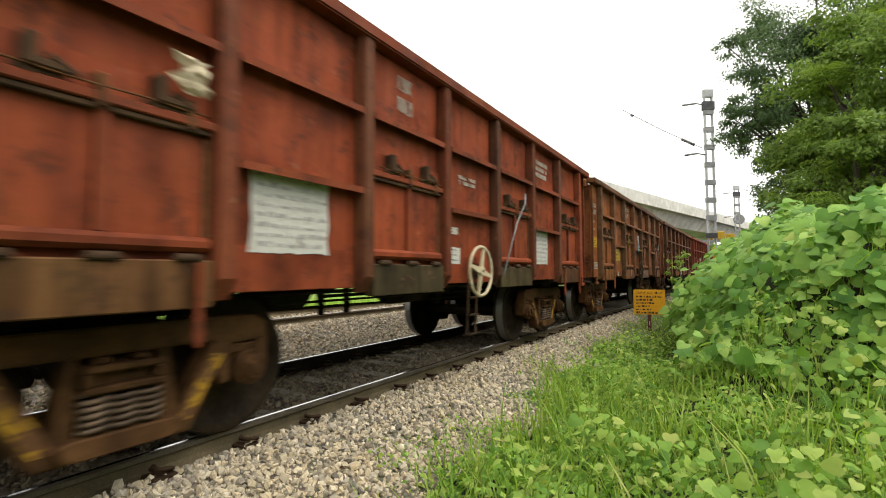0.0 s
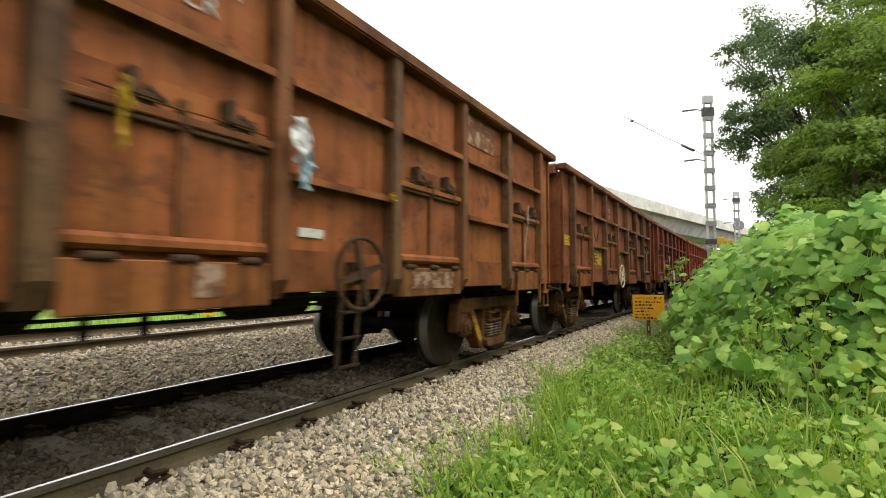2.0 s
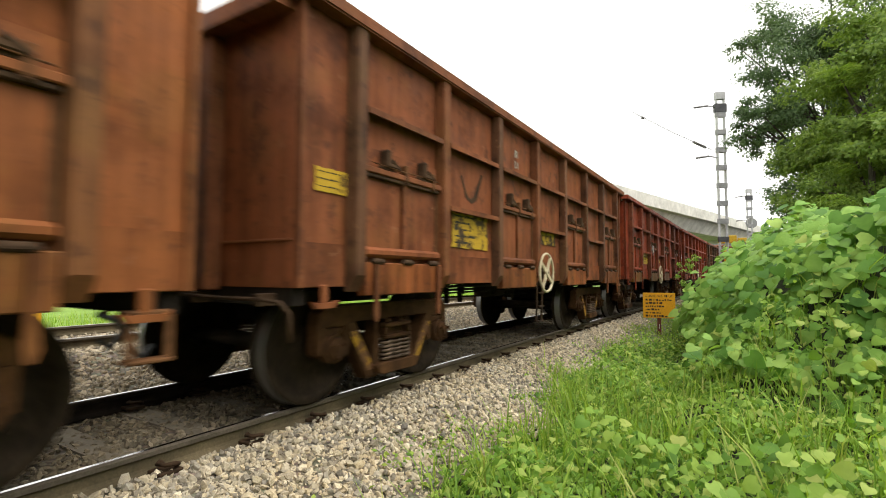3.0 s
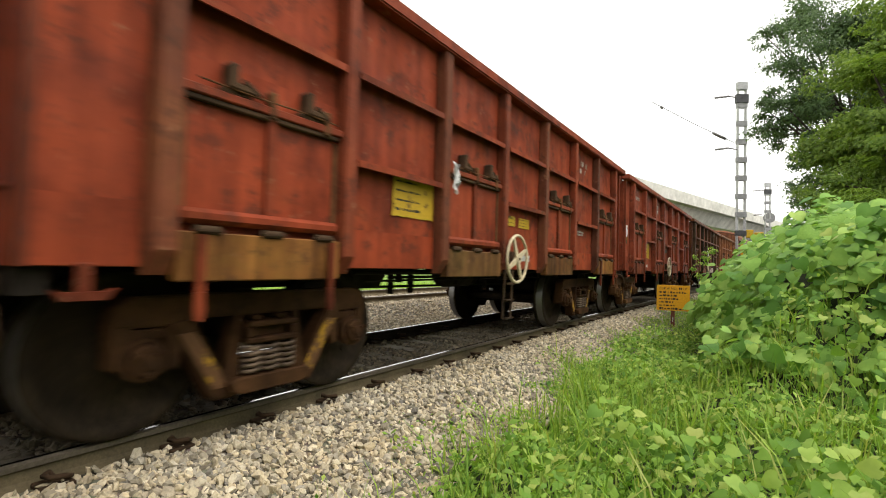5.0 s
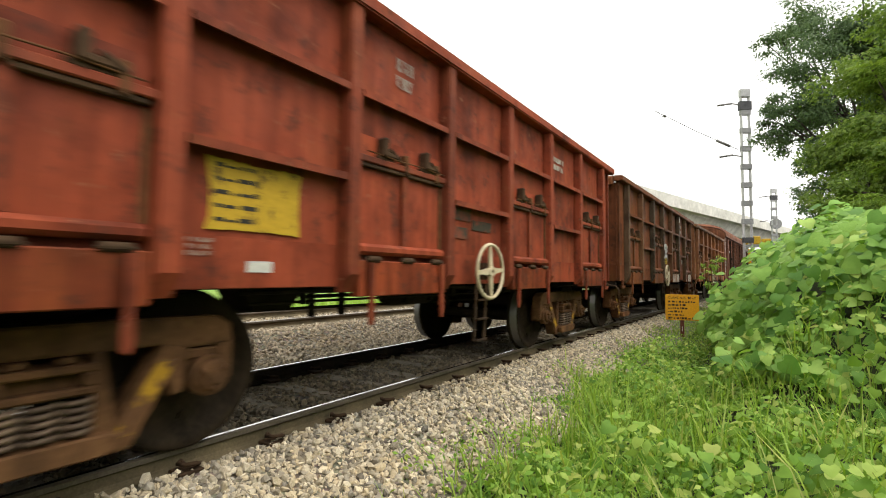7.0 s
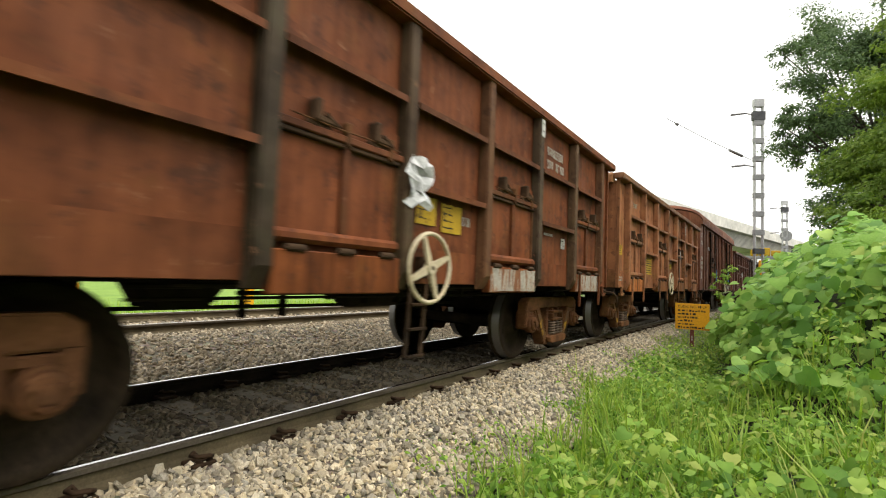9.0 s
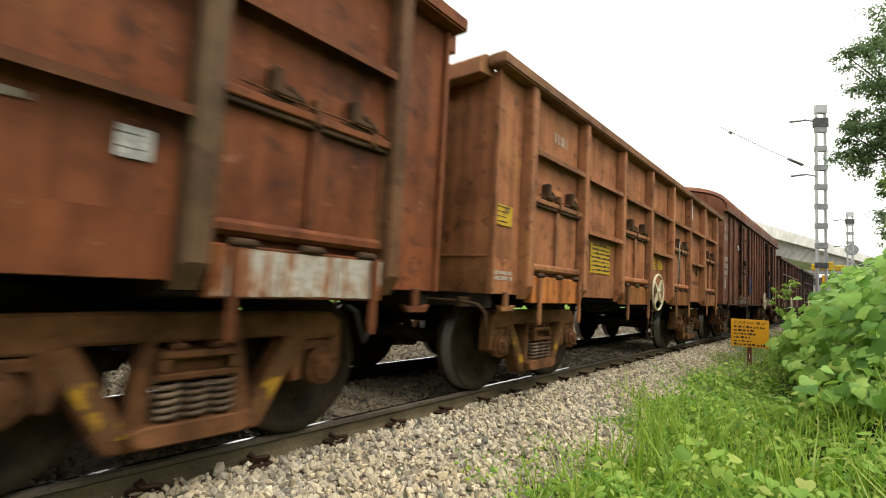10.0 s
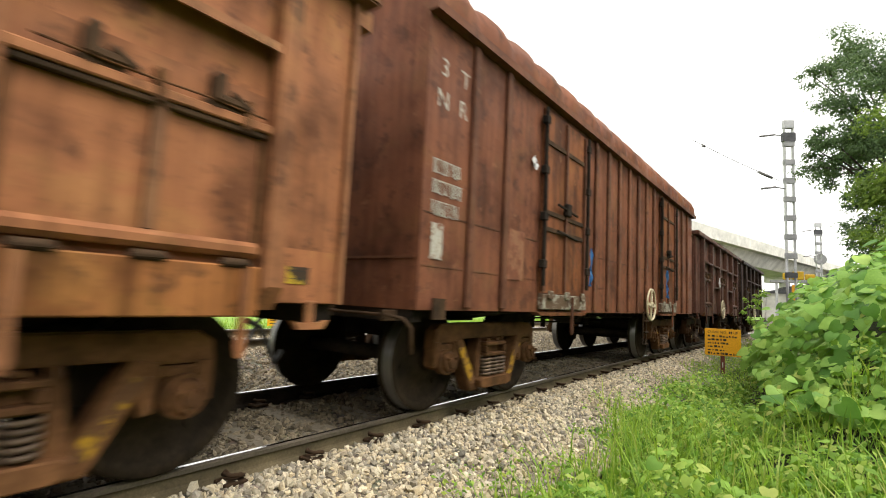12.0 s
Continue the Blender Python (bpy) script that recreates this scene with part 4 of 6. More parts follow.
def rag(wagon, x, z, w, h, mat, label, seed=3, y=-1.53, name="rag", deep=.05):
    """A crumpled scrap of plastic or cloth caught on the ironwork."""
    rnd = random.Random(seed)
    bm = bmesh.new()
    g = []
    for i in range(7):
        row = []
        for j in range(5):
            wob = .5 + .5 * math.sin(i * 1.3 + seed)
            row.append(bm.verts.new((x + (j / 4 - .5) * w * (.55 + .45 * wob) + rnd.uniform(-.12, .12) * w, y - deep * rnd.random(), z + (.5 - i / 6) * h + rnd.uniform(-.06, .06) * h)))
        g.append(row)
    for i in range(6):
        for j in range(4):
            bm.faces.new((g[i][j], g[i][j + 1], g[i + 1][j + 1], g[i + 1][j]))
    bmesh.ops.solidify(bm, geom=bm.faces[:], thickness=.006)
    return put(name, bm, mat, wagon, label)


LIVERY = [((0.200, 0.042, 0.0150), "open goods wagon in faded red oxide with white data panels", 0.05, 40),
          ((0.205, 0.068, 0.0215), "brown rusty open goods wagon with yellow patches and a plastic rag", 0.13, 10),
          ((0.178, 0.058, 0.0225), "dull brown open goods wagon with scuffed yellow patches", -0.42, 60),
          ((0.205, 0.036, 0.0130), "red oxide open goods wagon with yellow stencils", -0.37, 0),
          ((0.222, 0.044, 0.0185), "red oxide open goods wagon with torn white notice", 0.08, 22),
          ((0.150, 0.047, 0.0175), "brown open goods wagon with striped worn skirts", -0.38, 4),
          ((0.280, 0.112, 0.0490), "pale rust-brown open goods wagon with yellow patches", -0.40, -24),
          ((0.100, 0.042, 0.0280), "dark weathered open goods wagon near the train's end", -0.40, 15, 5, 4.1),
          ((0.046, 0.026, 0.0190), "almost black open goods wagon at the train's end", -0.40, 50, 4, 3.5)]
WAGONS = [open_wagon(*one, stops=i in (4, 6), stirrups=i in (1, 2, 3)) for i, one in enumerate(LIVERY)]


GEAR = [(.55, .58, .56), (.74, .74, .70), (.44, .46, .46), (.36, .36, .36), (.80, .86, .90), (.92, .88, .90), (.98, .98, 1.0), (.34, .36, .40), (.22, .24, .28)]
for one, shade in zip(WAGONS, GEAR):
    bogie_tint(one, shade)


def weathered(wagon, kind, colours):
    """Other paint on the parts of one kind, in turn."""
    found = [o for o in wagon.children if o.name.split(".")[0] == kind]
    for k, o in enumerate(found):
        o.color = (*colours[k % len(colours)], 1)


weathered(WAGONS[0], "post", [(.125, .040, .019), (.175, .044, .018), (.125, .042, .020), (.19, .042, .016)])
weathered(WAGONS[0], "skirt", [(.100, .048, .023), (.060, .042, .024), (.055, .040, .024), (.12, .05, .025)])
weathered(WAGONS[1], "post", [(.150, .068, .030), (.185, .068, .024)])
weathered(WAGONS[1], "skirt", [(.175, .070, .028), (.17, .064, .024)])
weathered(WAGONS[2], "post", [(.135, .056, .026), (.170, .058, .022)])
weathered(WAGONS[3], "post", [(.150, .042, .019), (.190, .038, .015)])
weathered(WAGONS[3], "skirt", [(.175, .075, .024), (.11, .055, .024), (.16, .060, .022)])
weathered(WAGONS[5], "post", [(.105, .058, .030), (.130, .058, .027), (.095, .058, .033)])
weathered(WAGONS[6], "skirt", [(.275, .098, .034), (.255, .100, .040)])
SILL = flaked("worn_pale_sill_paint", (0.26, 0.24, 0.19), (0.10, 0.06, 0.035), 0.48, 9)


def covered_wagon(colour, label, half=5.53):
    """Covered wagon: ribbed sides, two pairs of doors, arched roof with cross corrugations."""
    wagon = new("covered_wagon")
    tagged(wagon, label, "freight wagon", group="wagons of the goods train")
    frame_parts(wagon, half)
    place("floor_plate", UNDER["floor_plate"], wagon, "", Matrix.Diagonal((half / HALF, 1, 1, 1)))
    doors = ((-3.38, -2.10), (2.10, 3.38))
    for turn in (0, 180):
        t = pose(0, 0, 0, 0, 0, turn)
        bm = bmesh.new()
        box(bm, -half, half, -1.50, -1.48, 1.00, 3.55)
        put("side_wall", bm, PAINT, wagon, "", t)
        for z in (1.36, 1.80):
            bm = bmesh.new()
            box(bm, -half + .02, half - .02, -1.5055, -1.5002, z, z + .012)
            put("seam", bm, PAINT_RIB, wagon, "", t)
        bm = bmesh.new()
        prism(bm, [(-.045, 1.02), (.045, 1.02), (.045, 3.5), (-.045, 3.5)], -1.545, -1.5005)
        bmesh.ops.bevel(bm, geom=bm.edges[:], offset=.012, segments=1, affect="EDGES")
        rib = put("side_rib", bm, PAINT_RIB, wagon, "", t @ pose(-4.84, 0, 0)).data
        for x in (-4.22, -1.62, -1.08, -.54, 0, .54, 1.08, 1.62, 4.22, 4.84):
            place("side_rib", rib, wagon, "", t @ pose(x, 0, 0))
        bm = bmesh.new()
        prism(bm, [(-half - .04, 3.50), (half + .04, 3.50), (half + .04, 3.58), (-half - .04, 3.58)], -1.60, -1.5008)
        put("eave_rail", bm, PAINT_RIB, wagon, "", t)
        for a, b in doors:
            bm = bmesh.new()
            box(bm, a, b, -1.525, -1.5006, 1.22, 3.42)
            mid = (a + b) / 2
            door = put("door", bm, PAINT_SKIRT, wagon, "grimy double doors with dark gear rods", t)
            for x in (a, mid - .03, b - .05):
                bm = bmesh.new()
                box(bm, x, x + .05, -1.56, -1.5252, 1.24, 3.4)
                put("door_rib", bm, PAINT_RIB, door)
            for z in (1.95, 2.15, 3.0):
                bm = bmesh.new()
                box(bm, a + .06, b - .06, -1.545, -1.5253, z, z + .05)
                put("door_bar", bm, GRIME, door)
            bm = bmesh.new()
            for x in (a - .03, b + .02):
                rod(bm, (x, -1.575, 1.3), (x, -1.575, 3.4), .022, 6)
                for z in (1.5, 2.05, 2.6, 3.2):
                    soft_box(bm, x - .05, x + .05, -1.60, -1.53, z, z + .1, .01)
            for z in (1.98, 2.3):
                rod(bm, (mid - .3, -1.575, z), (mid + .3, -1.57, z - .05), .016, 6)
            soft_box(bm, mid - .06, mid + .06, -1.6, -1.53, 2.2, 2.36, .012)
            put("door_gear", bm, BLACK, door)
            bm = bmesh.new()
            soft_box(bm, a - .02, b + .02, -1.57, -1.5008, 1.03, 1.21, .01)
            for x in (a + .15, mid, b - .15):
                soft_box(bm, x - .06, x + .06, -1.60, -1.5702, 1.15, 1.25, .01)
            put("door_sill", bm, SILL, wagon, "pale worn sill plate", t)
            bm = bmesh.new()
            prism(bm, [(mid - .65, .96), (mid + .65, .96), (mid + .75, 1.0), (mid - .75, 1.0)], -1.55, -1.45)
            put("skirt", bm, PAINT_SKIRT, wagon, "", t)
            place("door_stop", SIDE["door_stop"], wagon, "", t @ pose(mid + .1, 0, -.02))
        bm = bmesh.new()
        out = [(-1.478, 1.0), (1.478, 1.0), (1.478, 3.52)] + [(1.56 * math.cos(a), 3.55 + .575 * math.sin(a) ** .8) for a in np.linspace(.06, math.pi - .06, 25)] + [(-1.478, 3.52)]
        a = [bm.verts.new((half - .03, y, z)) for y, z in out]
        b = [bm.verts.new((half, y, z)) for y, z in out]
        bm.faces.new(a[::-1]), bm.faces.new(b)
        for i in range(len(out)):
            bm.faces.new((a[i], a[(i + 1) % len(out)], b[(i + 1) % len(out)], b[i]))
        put("end_wall", bm, PAINT, wagon, "", t)
        for y in (-.4, .25):
            bm = bmesh.new()
            soft_box(bm, half + .0005, half + .05, y, y + .1, 1.02, 3.6, .01)
            put("end_rib", bm, PAINT_RIB, wagon, "", t)
        bm = bmesh.new()
        box(bm, half + .0004, half + .012, -1.45, 1.45, 1.42, 1.44)
        put("seam", bm, PAINT_RIB, wagon, "", t)
    # roof: an arch with rounded bulges across it
    n, m = 256, 19
    x = np.linspace(-half - .004, half + .004, n)
    swell = .012 + .19 * np.abs(np.sin((x + half) * math.pi / (2 * half) * 17)) ** .55
    ang = np.linspace(0, math.pi, m)
    X, A = np.meshgrid(x, ang, indexing="ij")
    Wd = swell[:, None] * np.sin(A) ** .35
    V = np.stack([X, (1.575 + Wd * .45) * np.cos(A), 3.56 + (.58 + Wd) * np.sin(A) ** .8], -1).reshape(-1, 3)
    i = np.arange(n * m).reshape(n, m)
    F = np.stack([i[:-1, :-1], i[1:, :-1], i[1:, 1:], i[:-1, 1:]], -1).reshape(-1, 4)
    place("roof", raw_mesh("roof", V, F, PAINT, smooth_faces=True), wagon, "arched roof with rounded cross corrugations")
    running_gear(wagon, half - 1.73, half)
    hand_brake(wagon, 1.05, 30)
    bm = bmesh.new()
    box(bm, -half + .1, -half + .26, -1.60, -1.58, .93, 1.10)
    put("label_clip", bm, GRIME, wagon)
    tint(wagon, colour)
    bogie_tint(wagon, (.66, .68, .68))
    return wagon


for one in WAGONS[1].children_recursive:
    if one.name.startswith("hand_wheel"):
        one.material_slots[0].link = "OBJECT"
        one.material_slots[0].material = GRIME
        one["label"] = "grimy brown hand brake wheel"
VAN = covered_wagon((0.142, 0.053, 0.0275), "brown covered goods wagon with a corrugated arched roof")
WAGONS.insert(7, VAN)
LIGHT_INK = flaked("faded_white_stencil", (0.40, 0.37, 0.31), (0.16, 0.07, 0.04), 0.56, 14)
SKIRT_INK = flaked("almost_worn_away_stencil", (0.30, 0.22, 0.17), (0.20, 0.05, 0.025), 0.50, 16)
GREY_INK = flaked("grey_faint_writing", (0.30, 0.29, 0.27), (0.45, 0.44, 0.40), 0.5, 14)
BROKEN_YELLOW = flaked("flaked_yellow_patch", (0.46, 0.30, 0.02), (0.045, 0.026, 0.014), 0.50, 5)
PAPER = two_tone("white_paper", (0.80, 0.80, 0.79), (0.90, 0.90, 0.88), 5, 0.7)
PALE_BLUE = two_tone("pale_blue_plastic", (0.22, 0.36, 0.44), (0.42, 0.55, 0.60), 9, 0.5)
SKIRT_PALE = flaked("rubbed_pale_skirt_paint", (0.30, 0.20, 0.13), (0.12, 0.05, 0.022), 0.50, 9)
W0, W1, W2, W3, W4, W5, W6 = WAGONS[:7]
mid = [p + .65 for p in POSTS[:7]]
# red wagon with white panels
stencil(W0, -2.68, 1.56, .72, .56, WHITE, 8, "white data panel with faint writing", seed=1, lw=.9, ink=GREY_INK)
stencil(W0, 2.49, 1.55, .66, .56, WHITE, 8, "white data panel with faint writing", seed=2, lw=.9, ink=GREY_INK)
stencil(W0, -.37, 1.34, .27, .19, WHITE, 3, "small white label", seed=3)
stencil(W0, -.37, 1.615, .17, .08, WHITE, 2, "small white label", seed=4)
bars(W0, -1.31, 2.86, .24, .40, 2, LIGHT_INK, "faded white stencilled characters", seed=5)
bars(W0, 2.55, 2.83, .5, .30, 3, LIGHT_INK, "faded white stencilled characters", seed=6)
bars(W0, -.05, 2.22, .4, .12, 2, LIGHT_INK, "faint stencilled line", seed=7, fill=.5)
rag(W0, -3.50, 2.24, .22, .20, CREAM, "crumpled cream scrap on the locking bar", 21, -1.60)
bm = bmesh.new()
tube(bm, [(1.50, -1.63, 2.27), (1.47, -1.63, 2.12), (1.17, -1.63, 1.83), (.69, -1.63, 1.10)], .010, 6)
put("loose_bar", bm, PLATE, W0, "grey bar hanging aslant on the doors")
# brown wagon with a plastic rag
stencil(W1, -4.86, 1.83, .33, .24, YELLOW, 4, "yellow label on the end panel", seed=8)
stencil(W1, -2.55, 1.60, .62, .32, YELLOW, 3, "yellow data patch", seed=9, lw=.55)
bars(W1, -1.18, 2.96, .46, .16, 1, LIGHT_INK, "faded white stencilled characters", seed=10)
lettering(W1, "SCR", -1.42, 2.70, .19, LIGHT_INK, "faded white railway letters")
lettering(W1, "C", -5.02, 2.10, .30, LIGHT_INK, "faded white letter")
bars(W1, -4.87, 2.6, .26, .30, 2, LIGHT_INK, "faded white stencilled marks", seed=12, fill=.3)
bars(W1, -4.87, 1.30, .36, .16, 5, GREY_INK, "fine faded lines of writing", seed=43, fill=.9)
rag(W1, -.57, 2.06, .20, .30, POLY, "torn white plastic bag", 4, -1.66)
rag(W1, -.53, 1.86, .14, .26, PALE_BLUE, "pale blue torn plastic", 24, -1.66)
stencil(W1, -.30, 1.46, .25, .07, WHITE, 0, "small worn white mark", seed=64)
stencil(W1, -1.15, 1.12, .17, .20, SKIRT_PALE, 0, "pale worn spot on the skirt", -1.5815, 65)
stencil(W1, 1.30, 1.11, .80, .17, SKIRT_PALE, 0, "pale worn streaks on the skirt", -1.5815, 66)
rag(W1, .53, 1.84, .10, .07, YELLOW, "yellow tie", 25, -1.61, "rope_end")
rag(W1, -1.66, 1.94, .06, .36, YELLOW, "yellow rope end", 6, -1.61, "rope_end")
rag(W1, -2.75, 1.10, .12, .10, POLY, "pale lump of plastic", 22, -1.52)
bm = bmesh.new()
tube(bm, [(3.85, -1.63, 2.2), (3.80, -1.64, 1.9), (3.7, -1.63, 1.6), (3.66, -1.64, 1.2)], .006, 5)
put("loose_cable", bm, PLATE, W1, "pale cable hanging over the door")
stencil(W1, 2.55, 2.90, .8, .34, flaked("blotched_pale_paint", (0.34, 0.24, 0.13), (0.15, 0.05, 0.022), 0.47, 9), 0, "blotched pale remains of stencilled paint", seed=44)
# dull brown wagon
stencil(W2, -4.79, 1.84, .34, .19, YELLOW, 3, "small yellow label", seed=13)
stencil(W2, -2.58, 1.62, .86, .40, flaked("scuffed_yellow_patch", (0.46, 0.29, 0.02), (0.06, 0.035, 0.016), 0.535, 5), 5, "flaking yellow data patch", seed=14, lw=.5)
stencil(W2, 0, 1.70, .70, .20, BROKEN_YELLOW, 2, "flaking yellow patch", seed=15, lw=.4)
bars(W2, -1.25, 2.75, .12, .3, 2, LIGHT_INK, "traces of white stencil", seed=16, fill=.3)
bm = bmesh.new()
prism(bm, [(-2.80, 2.23), (-2.77, 2.25), (-2.66, 2.06), (-2.58, 2.00), (-2.48, 2.04), (-2.31, 2.33), (-2.26, 2.33), (-2.42, 2.00), (-2.54, 1.95), (-2.68, 2.00)], -1.4945, -1.4905)
put("scorch_mark", bm, GRIME, W2, "dark V-shaped scrape")
# red wagon with yellow stencils
stencil(W3, -2.35, 1.66, .62, .36, YELLOW, 4, "yellow data patch", seed=17, lw=.6)
stencil(W3, -.35, 1.64, .32, .13, BROKEN_YELLOW, 2, "yellow stencilled patch", seed=18)
stencil(W3, .08, 1.635, .34, .13, YELLOW, 3, "yellow stencilled patch", seed=19)
bars(W3, 2.46, 1.67, .32, .09, 2, LIGHT_INK, "faint white line of writing", seed=20)
bars(W3, 2.6, 2.83, .4, .25, 2, LIGHT_INK, "faint white stencil", seed=21, fill=.35)
stencil(W3, .15, 1.18, .30, .08, GREY_INK, 0, "pale repainted strip", seed=22)
rag(W3, -1.86, 1.92, .09, .30, POLY, "torn white plastic scrap", 7, -1.62)
rag(W3, 4.66, 1.63, .24, .24, PAPER, "torn white paper notice", 9, -1.505, "notice", .006)
stencil(W3, 4.71, 1.21, .18, .10, BROKEN_YELLOW, 2, "maker's oval plate", seed=45)
# red wagon with a torn notice
rag(W4, -4.92, 1.95, .22, .26, PAPER, "torn white paper notice", 10, -1.505, "notice", .006)
stencil(W4, -4.95, 1.76, .22, .20, BROKEN_YELLOW, 2, "flaked yellow label", seed=23)
stencil(W4, -2.69, 1.57, .66, .42, YELLOW, 5, "yellow data patch", seed=24, lw=.45)
bars(W4, -3.85, 2.85, .45, .12, 1, LIGHT_INK, "faded white stencilled characters", seed=25)
bars(W4, -1.28, 2.85, .2, .3, 2, LIGHT_INK, "faded white stencilled characters", seed=26)
bars(W4, 2.44, 2.80, .38, .22, 2, LIGHT_INK, "faded white stencilled characters", seed=27)
bars(W4, -3.05, 1.27, .14, .11, 3, SKIRT_INK, "faint white stencilled mark", seed=61)
bars(W4, -1.72, 1.23, .15, .10, 3, SKIRT_INK, "faint white stencilled mark", seed=62)
stencil(W4, -2.66, 1.16, .18, .07, WHITE, 0, "small white plate", seed=63)
OLIVE = flaked("olive_black_overpaint", (0.045, 0.038, 0.024), (0.16, 0.045, 0.022), 0.55, 6)
for x_, z_, w_, h_ in ((-.36, 1.74, .46, .13), (-.33, 1.55, .25, .12), (.11, 1.65, .44, .11)):
    stencil(W4, x_, z_, w_, h_, OLIVE, 0, "dark overpainted patch", seed=int(x_ * 50))
# brown wagon with striped skirts
STREAKED, t_, b_ = material("streaked_white_orange_paint", (.3, .25, .2), .7)
n_, r_ = noise_ramp(t_, 3.4, [(.36, (.17, .055, .018)), (.45, (.24, .10, .035)), (.50, (.40, .36, .30)), (.60, (.30, .27, .22)), (.66, (.20, .075, .03))], detail=3, stretch=(3.6, 1, .55))
f_, g_ = noise_ramp(t_, 24, [(.3, (.55,) * 3), (.62, (1.1,) * 3)])
t_.links.new(mix(t_, r_.outputs["Color"], g_.outputs["Color"], .85, "MULTIPLY"), b_.inputs["Base Color"])
stencil(W5, .10, 1.63, .34, .27, YELLOW, 4, "yellow data patch", seed=28, lw=.5)
stencil(W5, -.30, 1.66, .30, .25, YELLOW, 3, "yellow data patch", seed=46, lw=.5)
bars(W5, .36, 1.65, .14, .13, 1, LIGHT_INK, "white stencilled pair of characters", seed=47)
bars(W5, 2.63, 2.76, .55, .34, 2, LIGHT_INK, "white stencilled characters", seed=29)
stencil(W5, POSTS[5], 3.0, .10, .22, WHITE, 2, "small white tag on the post", -1.606, 30, name="tag")
bars(W5, 2.45, 1.72, .3, .05, 1, LIGHT_INK, "faint stencilled line", seed=31)
stencil(W5, 2.98, 1.63, .15, .15, GREY_INK, 2, "small pale label plate", seed=32)
rag(W5, -.55, 1.85, .35, .4, POLY, "white rag on the hand brake", 12, -1.60)
for bay in (4, 6):
    stencil(W5, mid[bay], 1.09, 1.12, .25, STREAKED, 0, "streaks of worn white and orange paint on the skirt", -1.5815, 33 + bay, name="striped_paint")
# pale wagon
stencil(W6, -4.95, 1.77, .34, .20, YELLOW, 4, "yellow ruled label on the end panel", seed=34)
stencil(W6, -2.55, 1.54, .68, .39, YELLOW, 7, "yellow data patch crossed by dark scratches", seed=35, lw=.9)
stencil(W6, -.32, 1.65, .37, .20, YELLOW, 4, "yellow data patch", seed=36, lw=.9)
stencil(W6, .14, 1.64, .28, .15, YELLOW, 3, "yellow data patch", seed=49, lw=.9)
stencil(W6, .16, 1.26, .28, .09, GREY_INK, 2, "faint pale strip of writing", seed=50)
stencil(W6, POSTS[5], 2.83, .05, .28, WHITE, 0, "white stripe on the post", -1.606, 51, name="tag")
bm = bmesh.new()
tube(bm, [(.94, -1.62, 2.12), (.90, -1.63, 1.95), (.83, -1.63, 1.6), (.81, -1.63, 1.29)], .007, 6)
put("loose_bar", bm, PLATE, W6, "grey bar hanging on the door")
stencil(W6, 2.6, 1.44, .86, .07, flaked("rubbed_rust_smear", (0.20, 0.065, 0.025), (0.075, 0.028, 0.014), 0.49, 6), 0, "rubbed dark rust smear", seed=37)
soft = bmesh.new()
soft_box(soft, 2.80, 2.93, -1.53, -1.4995, 1.60, 1.76, .02)
put("blank_plate", soft, RUSTY, W6, "small blank bracket plate")
bars(W6, -3.8, 2.80, .3, .16, 1, LIGHT_INK, "faded white stencilled marks", seed=38, fill=.4)
bars(W6, -4.92, 1.21, .34, .10, 2, LIGHT_INK, "two fine white lines", seed=48, fill=.95)
stencil(W6, 4.78, 1.20, .17, .11, BROKEN_YELLOW, 2, "maker's oval plate", seed=39)
# covered wagon
for letter, x_, z_ in (("3", -5.36, 3.03), ("T", -5.06, 3.03), ("N", -5.40, 2.74), ("R", -5.08, 2.74)):
    lettering(VAN, letter, x_, z_, .23, LIGHT_INK, "faded white letter")
bars(VAN, -5.22, 2.06, .38, .54, 3, LIGHT_INK, "white stencilled characters", -1.5065, 40, .95)
stencil(VAN, -5.32, 1.58, .16, .32, LIGHT_INK, 0, "faded white painted mark", -1.5065, 41)
stencil(VAN, -3.95, 1.6, .36, .55, flaked("sun_bleached_patch", (0.22, 0.10, 0.05), (0.15, 0.05, 0.025), 0.5, 5), 0, "bleached bare patch", -1.5065, 42)
rag(VAN, 2.30, 1.62, .16, .55, BLUE, "blue plastic rag tied to the door", 13, -1.60)
rag(VAN, -2.06, 1.62, .05, .5, BLUE, "blue twine", 14, -1.60, "twine")
rag(VAN, -3.62, 2.68, .09, .16, POLY, "white paper scrap", 23, -1.51)
# dark wagons
rag(WAGONS[8], mid[2] + .3, 2.0, .2, .3, POLY, "torn white plastic bag", 15, -1.60)


# ---- loose stones ----
ICO = np.array([(0, 0, 1), (.894, 0, .447), (.276, .851, .447), (-.724, .526, .447), (-.724, -.526, .447), (.276, -.851, .447),
                (.724, .526, -.447), (-.276, .851, -.447), (-.894, 0, -.447), (-.276, -.851, -.447), (.724, -.526, -.447), (0, 0, -1)])
ICOF = np.array([(0, 1, 2), (0, 2, 3), (0, 3, 4), (0, 4, 5), (0, 5, 1), (1, 6, 2), (2, 7, 3), (3, 8, 4), (4, 9, 5), (5, 10, 1),
                 (6, 7, 2), (7, 8, 3), (8, 9, 4), (9, 10, 5), (10, 6, 1), (11, 7, 6), (11, 8, 7), (11, 9, 8), (11, 10, 9), (11, 6, 10)])


